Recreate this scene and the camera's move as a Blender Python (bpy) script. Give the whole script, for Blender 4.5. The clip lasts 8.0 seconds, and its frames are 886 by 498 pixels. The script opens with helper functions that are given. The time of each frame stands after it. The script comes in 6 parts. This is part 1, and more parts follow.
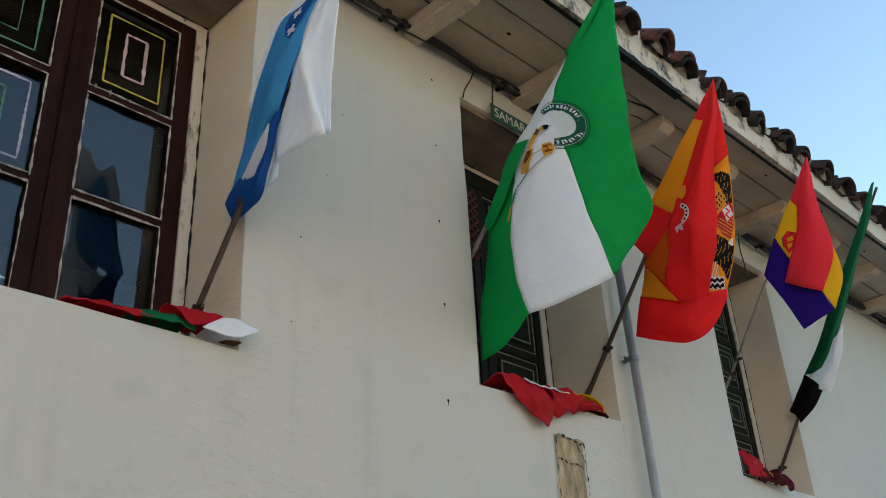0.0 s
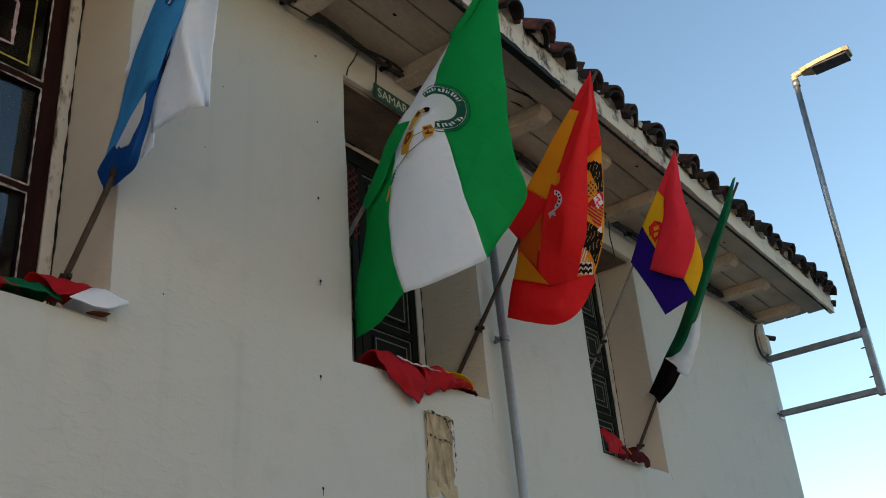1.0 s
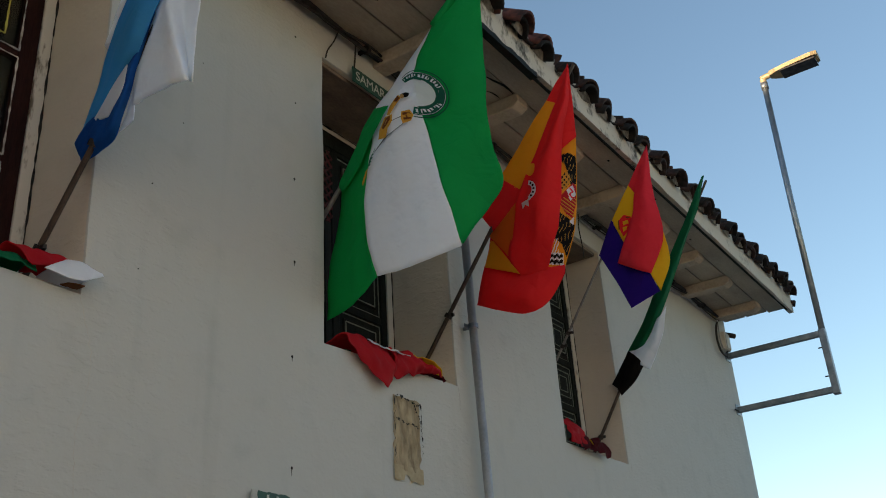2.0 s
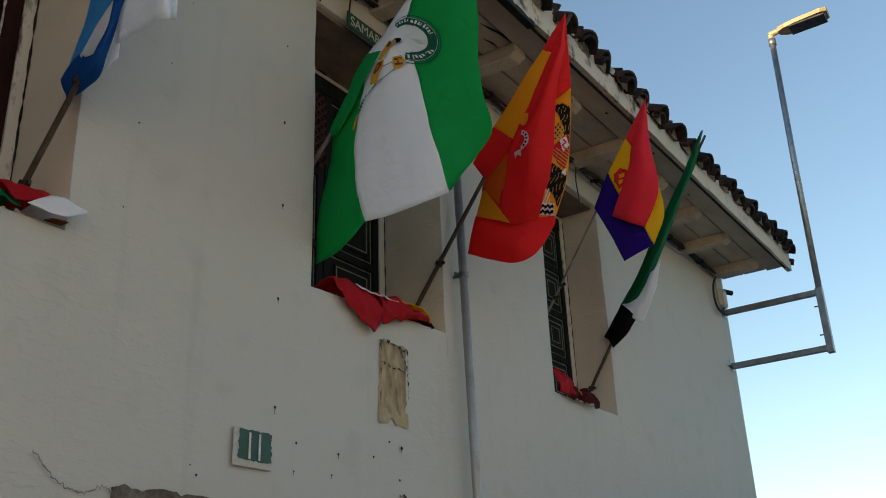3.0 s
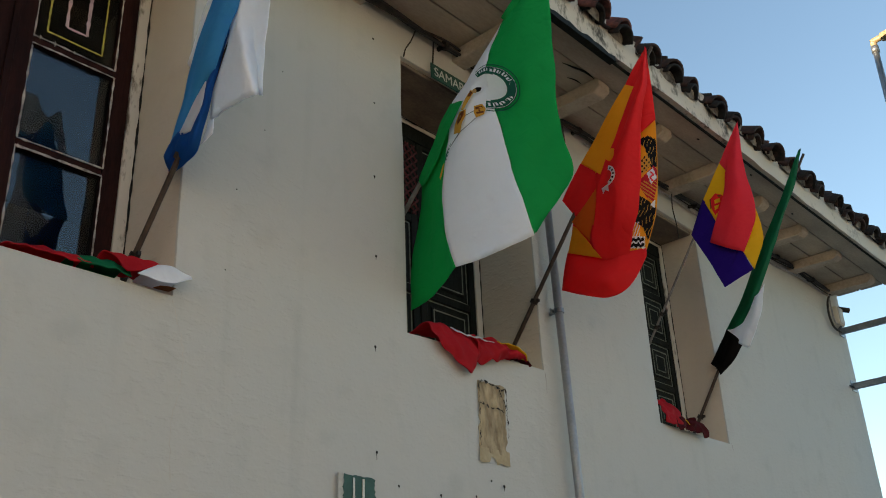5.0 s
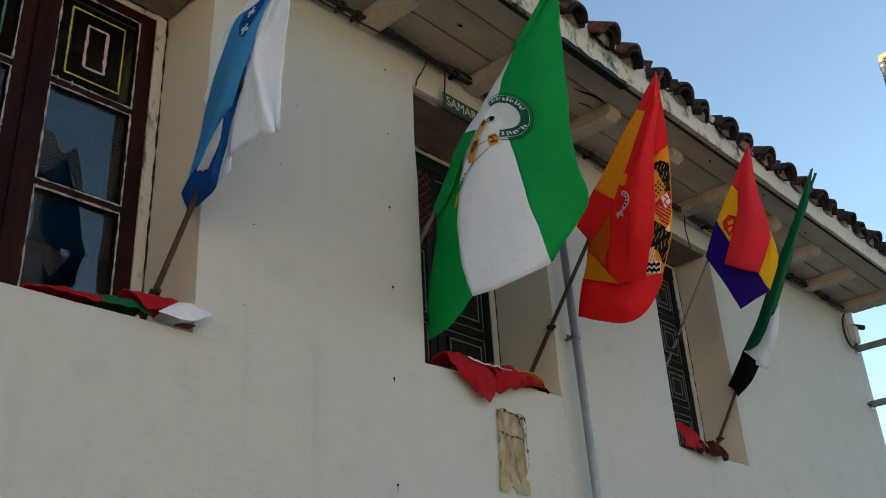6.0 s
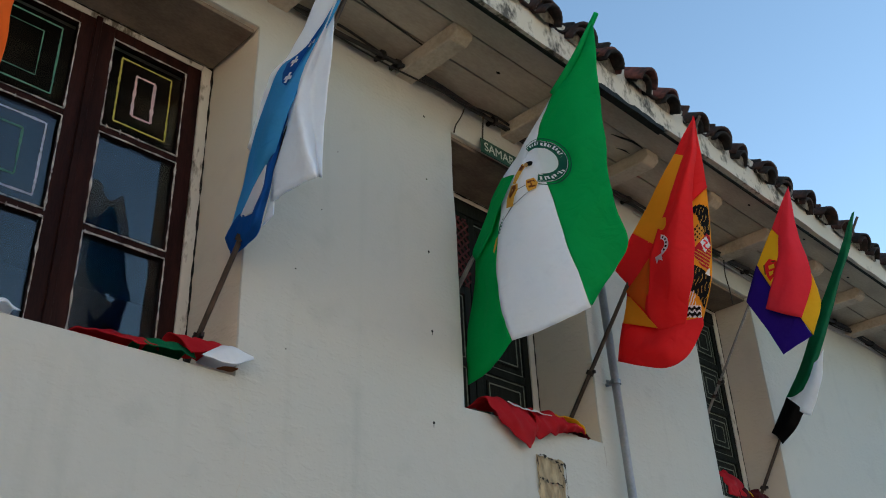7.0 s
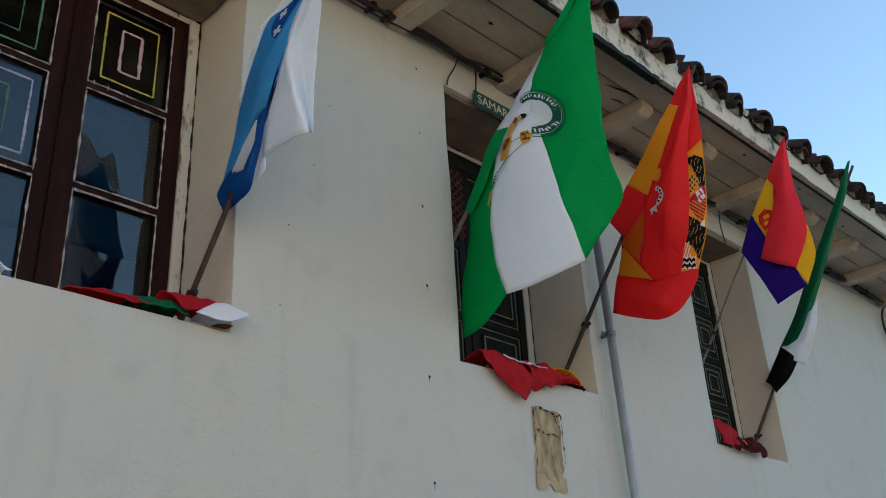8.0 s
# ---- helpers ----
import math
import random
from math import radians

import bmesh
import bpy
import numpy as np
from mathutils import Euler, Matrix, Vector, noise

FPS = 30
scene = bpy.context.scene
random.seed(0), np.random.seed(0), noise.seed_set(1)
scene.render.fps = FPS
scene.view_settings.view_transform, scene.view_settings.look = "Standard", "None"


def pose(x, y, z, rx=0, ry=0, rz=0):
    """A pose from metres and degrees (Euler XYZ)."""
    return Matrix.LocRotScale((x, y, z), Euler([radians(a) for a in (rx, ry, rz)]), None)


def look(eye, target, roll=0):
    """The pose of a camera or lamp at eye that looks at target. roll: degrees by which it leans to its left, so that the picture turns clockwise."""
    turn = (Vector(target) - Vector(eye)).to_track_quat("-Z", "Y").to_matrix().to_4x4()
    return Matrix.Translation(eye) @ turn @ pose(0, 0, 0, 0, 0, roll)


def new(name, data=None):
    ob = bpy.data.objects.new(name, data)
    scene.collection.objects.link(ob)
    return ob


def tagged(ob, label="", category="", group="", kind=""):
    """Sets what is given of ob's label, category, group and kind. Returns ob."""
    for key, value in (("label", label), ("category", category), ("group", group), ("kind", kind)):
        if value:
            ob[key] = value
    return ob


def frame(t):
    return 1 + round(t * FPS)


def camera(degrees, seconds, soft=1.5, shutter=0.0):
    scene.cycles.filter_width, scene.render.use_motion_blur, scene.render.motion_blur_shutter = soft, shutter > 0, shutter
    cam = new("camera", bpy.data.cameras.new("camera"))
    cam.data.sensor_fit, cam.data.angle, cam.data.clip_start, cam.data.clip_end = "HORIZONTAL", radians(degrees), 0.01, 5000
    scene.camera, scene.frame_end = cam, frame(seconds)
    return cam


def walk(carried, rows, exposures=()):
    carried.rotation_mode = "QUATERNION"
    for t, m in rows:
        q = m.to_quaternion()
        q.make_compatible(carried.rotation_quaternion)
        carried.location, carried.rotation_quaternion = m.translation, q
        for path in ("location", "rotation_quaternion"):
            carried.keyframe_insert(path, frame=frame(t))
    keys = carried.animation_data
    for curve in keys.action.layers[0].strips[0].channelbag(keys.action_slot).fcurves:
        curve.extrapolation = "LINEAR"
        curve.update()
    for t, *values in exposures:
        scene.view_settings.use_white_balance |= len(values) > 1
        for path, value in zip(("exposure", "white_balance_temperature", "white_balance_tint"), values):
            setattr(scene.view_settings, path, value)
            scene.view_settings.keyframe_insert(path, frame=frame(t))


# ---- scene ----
cam = camera(49.9, 8.0, soft=1.0)
PATH = [
    (0, (-2.797, -2.501, 1.574), (-1.524, -1.283, 2.521), -3.2),
    (0.2, (-2.78, -2.543, 1.551), (-1.501, -1.36, 2.534), -2.7),
    (0.3, (-2.786, -2.547, 1.559), (-1.47, -1.406, 2.542), -2.5),
    (0.5, (-2.801, -2.554, 1.547), (-1.454, -1.47, 2.552), -4.9),
    (0.6, (-2.793, -2.529, 1.559), (-1.448, -1.451, 2.573), -4.2),
    (0.8, (-2.816, -2.549, 1.578), (-1.412, -1.489, 2.53), -4.7),
    (1, (-2.824, -2.546, 1.553), (-1.372, -1.498, 2.443), -4.8),
    (1.1, (-2.84, -2.526, 1.559), (-1.361, -1.505, 2.437), -5.0),
    (1.2, (-2.836, -2.522, 1.558), (-1.338, -1.529, 2.435), -5.1),
    (2.3, (-2.876, -2.508, 1.522), (-1.36, -1.516, 2.368), -2.9),
    (2.4, (-2.878, -2.535, 1.538), (-1.332, -1.553, 2.34), -1.6),
    (2.5, (-2.869, -2.543, 1.513), (-1.287, -1.58, 2.269), -0.5),
    (2.6, (-2.853, -2.544, 1.519), (-1.251, -1.582, 2.23), 0.0),
    (2.7, (-2.824, -2.504, 1.49), (-1.232, -1.53, 2.21), -0.4),
    (2.8, (-2.828, -2.537, 1.495), (-1.255, -1.549, 2.237), -1.4),
    (3, (-2.814, -2.589, 1.487), (-1.291, -1.555, 2.267), -2.3),
    (3.1, (-2.815, -2.678, 1.502), (-1.319, -1.603, 2.281), -2.0),
    (3.3, (-2.801, -2.784, 1.484), (-1.362, -1.652, 2.288), -2.6),
    (3.5, (-2.785, -2.828, 1.51), (-1.351, -1.687, 2.311), -3.0),
    (3.8, (-2.807, -2.843, 1.545), (-1.36, -1.715, 2.343), -2.3),
    (4, (-2.821, -2.819, 1.528), (-1.391, -1.725, 2.398), -3.7),
    (4.2, (-2.835, -2.839, 1.541), (-1.423, -1.743, 2.438), -3.2),
    (4.4, (-2.862, -2.826, 1.509), (-1.457, -1.719, 2.404), -3.2),
    (4.5, (-2.836, -2.821, 1.477), (-1.434, -1.69, 2.346), -1.9),
    (4.7, (-2.842, -2.819, 1.504), (-1.417, -1.674, 2.315), -1.6),
    (4.9, (-2.859, -2.773, 1.505), (-1.47, -1.591, 2.326), -2.8),
    (5, (-2.85, -2.754, 1.504), (-1.493, -1.55, 2.345), -2.5),
    (5.2, (-2.901, -2.74, 1.549), (-1.597, -1.518, 2.448), -2.6),
    (6.3, (-2.878, -2.743, 1.539), (-1.526, -1.548, 2.402), -3.4),
    (6.5, (-2.871, -2.73, 1.53), (-1.501, -1.55, 2.386), -2.7),
    (6.8, (-2.874, -2.723, 1.519), (-1.565, -1.527, 2.442), -2.7),
    (7, (-2.909, -2.738, 1.524), (-1.657, -1.517, 2.495), -2.5),
    (7.1, (-2.915, -2.755, 1.508), (-1.686, -1.52, 2.492), -2.1),
    (7.3, (-2.885, -2.77, 1.529), (-1.674, -1.498, 2.486), -1.3),
    (7.5, (-2.895, -2.788, 1.505), (-1.658, -1.503, 2.412), -1.6),
    (7.7, (-2.875, -2.778, 1.497), (-1.605, -1.501, 2.365), -2.2),
    (7.9, (-2.878, -2.751, 1.52), (-1.598, -1.482, 2.387), -2.7),
    (8, (-2.895, -2.734, 1.539), (-1.607, -1.484, 2.421), -3.2),
]
EXPOSE = ((0, 2.14, 6500, 13), (0.5, 1.79, 6450, 13), (1, 1.60, 6450, 13), (2.5, 1.26, 6550, 13), (3.5, 1.49, 6600, 13), (5, 1.66, 6650, 13), (6.5, 1.82, 6300, 13), (7, 1.88, 6120, 13), (8, 1.95, 6100, 13))
walk(cam, [(t, look(eye, target, roll)) for t, eye, target, roll in PATH], EXPOSE)

# ---- world, sun, exposure ----
world = bpy.data.worlds.new("world")
scene.world = world
world.use_nodes = True
wn = world.node_tree
sky = wn.nodes.new("ShaderNodeTexSky")
sky.sky_type = "NISHITA"
sky.sun_disc = False
sky.sun_elevation = radians(5)
sky.sun_rotation = radians(-67)
sky.altitude = 600
sky.air_density, sky.dust_density, sky.ozone_density = 1.0, 0.9, 1.4
wn.links.new(sky.outputs[0], wn.nodes["Background"].inputs[0])
wn.nodes["Background"].inputs[1].default_value = 0.15
sun = new("sun", bpy.data.lights.new("sun", "SUN"))
sun.data.energy, sun.data.angle, sun.data.color = 4.5, radians(0.5), (1.0, 0.73, 0.44)
sun.matrix_world = look((-9.2, 3.9, 10 * math.tan(radians(3.8))), (0, 0, 0))


# ---- materials ----
def node_mat(name):
    m = bpy.data.materials.new(name)
    m.use_nodes = True
    nt = m.node_tree
    return m, nt, nt.nodes["Principled BSDF"]


def noisy(name, c1, c2, rough=0.8, scale=4.0, fine=60.0, bump=0.2, dist=0.004, metal=0.0, detail=6, spread=(0.35, 0.65), rnd=0.0, stretch=None, spec=0.35):
    """Two colours mixed by a broad and a fine noise, with relief."""
    m, nt, b = node_mat(name)
    N, L = nt.nodes.new, nt.links.new
    tc = N("ShaderNodeTexCoord")
    src = tc.outputs["Object"]
    if stretch:
        mp = N("ShaderNodeMapping")
        mp.inputs["Scale"].default_value = stretch
        L(src, mp.inputs[0])
        src = mp.outputs[0]
    n1, n2 = N("ShaderNodeTexNoise"), N("ShaderNodeTexNoise")
    for n, s in ((n1, scale), (n2, fine)):
        n.inputs["Scale"].default_value, n.inputs["Detail"].default_value = s, detail
        L(src, n.inputs["Vector"])
    mix = N("ShaderNodeMath")
    mix.operation = "MULTIPLY_ADD"
    mix.inputs[1].default_value = 0.35
    L(n2.outputs[0], mix.inputs[0])
    sc = N("ShaderNodeMath")
    sc.operation = "MULTIPLY"
    sc.inputs[1].default_value = 0.65
    L(n1.outputs[0], sc.inputs[0])
    L(sc.outputs[0], mix.inputs[2])
    val = mix.outputs[0]
    if rnd:
        oi, ad = N("ShaderNodeObjectInfo"), N("ShaderNodeMath")
        ad.operation = "MULTIPLY_ADD"
        ad.inputs[1].default_value = rnd
        L(oi.outputs["Random"], ad.inputs[0])
        L(val, ad.inputs[2])
        sb = N("ShaderNodeMath")
        sb.operation = "SUBTRACT"
        sb.inputs[1].default_value = rnd / 2
        L(ad.outputs[0], sb.inputs[0])
        val = sb.outputs[0]
    ramp = N("ShaderNodeValToRGB")
    ramp.color_ramp.elements[0].position, ramp.color_ramp.elements[1].position = spread
    ramp.color_ramp.elements[0].color, ramp.color_ramp.elements[1].color = (*c1, 1), (*c2, 1)
    L(val, ramp.inputs[0])
    L(ramp.outputs[0], b.inputs["Base Color"])
    b.inputs["Roughness"].default_value, b.inputs["Metallic"].default_value = rough, metal
    b.inputs["Specular IOR Level"].default_value = spec
    bp = N("ShaderNodeBump")
    bp.inputs["Strength"].default_value, bp.inputs["Distance"].default_value = bump, dist
    L(n2.outputs[0], bp.inputs["Height"])
    L(bp.outputs[0], b.inputs["Normal"])
    return m


def plaster(name, base, dirt, warm):
    """Painted lime plaster: broad drift of tone, trowel marks, small stains."""
    m, nt, b = node_mat(name)
    N, L = nt.nodes.new, nt.links.new
    tc = N("ShaderNodeTexCoord")
    big, mid, fine, streak = (N("ShaderNodeTexNoise") for _ in range(4))
    for n, s, d in ((big, 0.7, 3), (mid, 5.5, 8), (fine, 55, 6), (streak, 3.0, 6)):
        n.inputs["Scale"].default_value, n.inputs["Detail"].default_value = s, d
    mp = N("ShaderNodeMapping")
    mp.inputs["Scale"].default_value = (3.0, 1.0, 0.22)
    L(tc.outputs["Object"], mp.inputs[0])
    L(mp.outputs[0], streak.inputs["Vector"])
    for n in (big, mid, fine):
        L(tc.outputs["Object"], n.inputs["Vector"])
    m1, m2, m3 = (N("ShaderNodeMix") for _ in range(3))
    for x in (m1, m2, m3):
        x.data_type = "RGBA"
    r1, r2, r3 = (N("ShaderNodeMapRange") for _ in range(3))
    for r, src, lo, hi, top in ((r1, big, 0.35, 0.65, 1.0), (r2, mid, 0.55, 0.78, 0.35), (r3, streak, 0.58, 0.8, 0.30)):
        r.inputs[1].default_value, r.inputs[2].default_value, r.inputs[4].default_value = lo, hi, top
        L(src.outputs[0], r.inputs[0])
    m1.inputs[6].default_value, m1.inputs[7].default_value = (*base, 1), (*warm, 1)
    m2.inputs[7].default_value = m3.inputs[7].default_value = (*dirt, 1)
    L(r1.outputs[0], m1.inputs[0])
    L(m1.outputs[2], m2.inputs[6])
    L(r2.outputs[0], m2.inputs[0])
    L(m2.outputs[2], m3.inputs[6])
    L(r3.outputs[0], m3.inputs[0])
    L(m3.outputs[2], b.inputs["Base Color"])
    b.inputs["Roughness"].default_value = 0.85
    b1, b2 = N("ShaderNodeBump"), N("ShaderNodeBump")
    b1.inputs["Strength"].default_value, b1.inputs["Distance"].default_value = 0.6, 0.014
    b2.inputs["Strength"].default_value, b2.inputs["Distance"].default_value = 0.55, 0.004
    lump, lm, lr, b3 = N("ShaderNodeTexNoise"), N("ShaderNodeMapping"), N("ShaderNodeMapRange"), N("ShaderNodeBump")
    lump.inputs["Scale"].default_value, lump.inputs["Detail"].default_value = 17, 4
    lm.inputs["Scale"].default_value = (1, 1, 2.3)
    L(tc.outputs["Object"], lm.inputs[0])
    L(lm.outputs[0], lump.inputs["Vector"])
    lr.inputs[1].default_value, lr.inputs[2].default_value = 0.50, 0.66
    L(lump.outputs[0], lr.inputs[0])
    lh = N("ShaderNodeMath")
    lh.operation = "MULTIPLY"
    L(lr.outputs[0], lh.inputs[0])
    L(r1.outputs[0], lh.inputs[1])
    b3.inputs["Strength"].default_value, b3.inputs["Distance"].default_value = 0.5, 0.0045
    L(lh.outputs[0], b3.inputs["Height"])
    L(mid.outputs[0], b1.inputs["Height"])
    L(fine.outputs[0], b2.inputs["Height"])
    L(b1.outputs[0], b3.inputs["Normal"])
    L(b3.outputs[0], b2.inputs["Normal"])
    L(b2.outputs[0], b.inputs["Normal"])
    return m


def fabric(name, col, dark=0.86, sheen=0.0):
    """Thin polyester flag cloth: a fine weave, a little light coming through."""
    m, nt, b = node_mat(name)
    N, L = nt.nodes.new, nt.links.new
    tc = N("ShaderNodeTexCoord")
    n1, wv = N("ShaderNodeTexNoise"), N("ShaderNodeTexNoise")
    n1.inputs["Scale"].default_value, wv.inputs["Scale"].default_value = 9, 420
    L(tc.outputs["Object"], n1.inputs["Vector"])
    L(tc.outputs["Object"], wv.inputs["Vector"])
    mx = N("ShaderNodeMix")
    mx.data_type = "RGBA"
    mx.inputs[6].default_value = (*[c * dark for c in col], 1)
    mx.inputs[7].default_value = (*col, 1)
    L(n1.outputs[0], mx.inputs[0])
    L(mx.outputs[2], b.inputs["Base Color"])
    b.inputs["Roughness"].default_value = 0.6
    b.inputs["Sheen Weight"].default_value = sheen
    b.inputs["Specular IOR Level"].default_value = 0.12
    bp = N("ShaderNodeBump")
    bp.inputs["Strength"].default_value, bp.inputs["Distance"].default_value = 0.25, 0.0015
    L(wv.outputs[0], bp.inputs["Height"])
    bq = N("ShaderNodeBump")
    bq.inputs["Strength"].default_value, bq.inputs["Distance"].default_value = 0.5, 0.02
    L(n1.outputs[0], bq.inputs["Height"])
    L(bp.outputs[0], bq.inputs["Normal"])
    cr, c1, c2, bc = N("ShaderNodeTexNoise"), N("ShaderNodeMath"), N("ShaderNodeMath"), N("ShaderNodeBump")
    cr.inputs["Scale"].default_value, cr.inputs["Detail"].default_value, cr.inputs["Distortion"].default_value = 7.5, 3, 0.6
    L(tc.outputs["Object"], cr.inputs["Vector"])
    c1.operation, c2.operation = "SUBTRACT", "ABSOLUTE"
    c1.inputs[1].default_value = 0.5
    L(cr.outputs[0], c1.inputs[0])
    L(c1.outputs[0], c2.inputs[0])
    bc.inputs["Strength"].default_value, bc.inputs["Distance"].default_value = 0.30, 0.05
    L(c2.outputs[0], bc.inputs["Height"])
    L(bq.outputs[0], bc.inputs["Normal"])
    L(bc.outputs[0], b.inputs["Normal"])
    tr, ms = N("ShaderNodeBsdfTranslucent"), N("ShaderNodeMixShader")
    L(mx.outputs[2], tr.inputs[0])
    L(bc.outputs[0], tr.inputs["Normal"])
    ms.inputs[0].default_value = 0.46
    L(b.outputs[0], ms.inputs[1])
    L(tr.outputs[0], ms.inputs[2])
    L(ms.outputs[0], nt.nodes["Material Output"].inputs[0])
    return m


def glass_mat(name):
    m, nt, b = node_mat(name)
    b.inputs["Base Color"].default_value = (0.75, 0.85, 0.9, 1)
    b.inputs["Roughness"].default_value, b.inputs["IOR"].default_value = 0.015, 1.50
    b.inputs["Transmission Weight"].default_value = 1.0
    tc, n, bp = nt.nodes.new("ShaderNodeTexCoord"), nt.nodes.new("ShaderNodeTexNoise"), nt.nodes.new("ShaderNodeBump")
    n.inputs["Scale"].default_value = 3.0
    bp.inputs["Strength"].default_value, bp.inputs["Distance"].default_value = 0.15, 0.004
    nt.links.new(tc.outputs["Object"], n.inputs["Vector"])
    nt.links.new(n.outputs[0], bp.inputs["Height"])
    nt.links.new(bp.outputs[0], b.inputs["Normal"])
    return m


M_WALL = plaster("cream_plaster", (0.452, 0.474, 0.462), (0.33, 0.348, 0.34), (0.482, 0.490, 0.466))
# The reveals' warmer tone is put into a plaster colour of their own.
M_REVEAL = plaster("beige_reveal_plaster", (0.53, 0.485, 0.415), (0.40, 0.365, 0.31), (0.56, 0.505, 0.425))
M_WHITEWASH = plaster("whitewash", (0.76, 0.74, 0.69), (0.6, 0.58, 0.54), (0.78, 0.75, 0.70))
M_SOFFIT = noisy("painted_boards", (0.30, 0.252, 0.195), (0.47, 0.405, 0.32), 0.8, 3, 40, 0.2, stretch=(0.8, 2.2, 1), spread=(0.28, 0.62))
M_RAFTER = noisy("painted_rafters", (0.33, 0.28, 0.215), (0.51, 0.445, 0.355), 0.8, 6, 50, 0.25, spread=(0.3, 0.55))
M_FASCIA = noisy("peeling_fascia", (0.075, 0.07, 0.06), (0.52, 0.48, 0.41), 0.85, 9, 45, 0.5, 0.006, spread=(0.38, 0.50), stretch=(1, 1, 0.6))
M_FASCIA_CLEAN = noisy("cream_fascia", (0.20, 0.18, 0.155), (0.53, 0.49, 0.415), 0.85, 6, 45, 0.4, 0.005, spread=(0.27, 0.44), stretch=(0.8, 1, 0.8))
M_TILE = noisy("lichen_tile", (0.007, 0.006, 0.006), (0.062, 0.031, 0.027), 0.9, 6, 40, 0.6, 0.008, spread=(0.42, 0.72), rnd=0.22)
M_TILE_RED = noisy("red_tile", (0.022, 0.012, 0.012), (0.17, 0.058, 0.050), 0.9, 8, 40, 0.6, 0.008, rnd=0.2)
M_MORTAR = noisy("mortar", (0.05, 0.045, 0.04), (0.30, 0.275, 0.235), 0.95, 12, 60, 0.8, 0.01)
M_FRAME = noisy("maroon_paint", (0.014, 0.0055, 0.005), (0.034, 0.0115, 0.0095), 0.5, 7, 70, 0.3, 0.003, stretch=(3, 1, 0.4), spec=0.08)
M_PUTTY = noisy("chipped_putty", (0.14, 0.13, 0.12), (0.56, 0.54, 0.52), 0.9, 30, 90, 0.8, 0.006)
M_WHITE = noisy("aged_white_paint", (0.13, 0.115, 0.095), (0.55, 0.53, 0.48), 0.8, 12, 70, 0.5, spread=(0.36, 0.46), stretch=(1, 1, 0.35))
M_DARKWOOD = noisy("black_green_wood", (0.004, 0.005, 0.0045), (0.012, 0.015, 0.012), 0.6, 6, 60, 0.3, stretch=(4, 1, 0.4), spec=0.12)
M_LINE = noisy("faded_line_paint", (0.08, 0.10, 0.08), (0.22, 0.24, 0.19), 0.8, 40, 90, 0.2)
M_YEL = noisy("yellow_line", (0.28, 0.26, 0.05), (0.50, 0.46, 0.09), 0.7, 30, 90, 0.2)
M_PINK = noisy("pink_line", (0.38, 0.27, 0.30), (0.58, 0.44, 0.47), 0.7, 30, 90, 0.2)
M_GRN = noisy("green_line", (0.05, 0.16, 0.12), (0.10, 0.26, 0.19), 0.7, 30, 90, 0.2)
M_LIL = noisy("lilac_line", (0.30, 0.32, 0.42), (0.46, 0.48, 0.58), 0.7, 30, 90, 0.2)
M_GLASS = glass_mat("window_glass")
# Brown for boards added under the window heads, darker than the jambs.
M_HEAD = noisy("dark_head_brown", (0.13, 0.10, 0.078), (0.24, 0.19, 0.145), 0.85, 4, 50, 0.15, stretch=(1, 2, 1))
# Near-black paint carries the darkness of the unlit room.
M_INSIDE = noisy("interior_shade", (0.008, 0.007, 0.007), (0.022, 0.019, 0.018), 0.9, 2, 30, 0.2)
M_LATTICE = noisy("red_lattice_cloth", (0.04, 0.010, 0.012), (0.11, 0.022, 0.026), 0.8, 20, 90, 0.2)
M_POLE = noisy("varnished_pole", (0.022, 0.015, 0.012), (0.070, 0.046, 0.034), 0.5, 10, 80, 0.2, stretch=(3, 3, 0.6))
M_POLEGREY = noisy("grey_pole", (0.10, 0.095, 0.09), (0.20, 0.19, 0.18), 0.55, 10, 80, 0.2)
M_IRON = noisy("dark_iron", (0.015, 0.013, 0.012), (0.05, 0.042, 0.038), 0.6, 20, 80, 0.3, metal=0.5)
M_GALV = noisy("galvanised_steel", (0.17, 0.20, 0.23), (0.30, 0.33, 0.36), 0.42, 14, 90, 0.15, metal=0.75)
M_PIPE = noisy("grey_conduit", (0.22, 0.235, 0.25), (0.33, 0.345, 0.36), 0.4, 8, 80, 0.1, metal=0.35)
M_CABLE = noisy("black_cable", (0.010, 0.010, 0.010), (0.035, 0.032, 0.030), 0.6, 30, 90, 0.3)
M_ADOBE = noisy("bare_adobe", (0.15, 0.115, 0.07), (0.47, 0.385, 0.25), 0.95, 16, 50, 1.0, 0.02, stretch=(1, 1, 0.35), spread=(0.34, 0.62))
M_OCHRE = noisy("ochre_wash", (0.30, 0.24, 0.14), (0.44, 0.375, 0.25), 0.9, 12, 60, 0.3)
M_CONC = noisy("raw_concrete", (0.05, 0.043, 0.036), (0.19, 0.165, 0.14), 0.95, 9, 50, 1.0, 0.015)
M_HOLE = noisy("black_hole", (0.006, 0.006, 0.006), (0.03, 0.027, 0.024), 0.95, 30, 90, 0.4)
M_GREYSTAIN = noisy("grey_stain", (0.20, 0.19, 0.165), (0.36, 0.34, 0.30), 0.95, 30, 90, 0.4)
M_SIGN = noisy("green_enamel", (0.006, 0.045, 0.033), (0.011, 0.070, 0.050), 0.45, 20, 70, 0.15)
M_LETTER = noisy("white_letter", (0.40, 0.41, 0.39), (0.60, 0.61, 0.58), 0.6, 30, 90, 0.1)
M_PLATE = noisy("worn_white_plate", (0.34, 0.345, 0.325), (0.49, 0.495, 0.465), 0.6, 10, 70, 0.1)
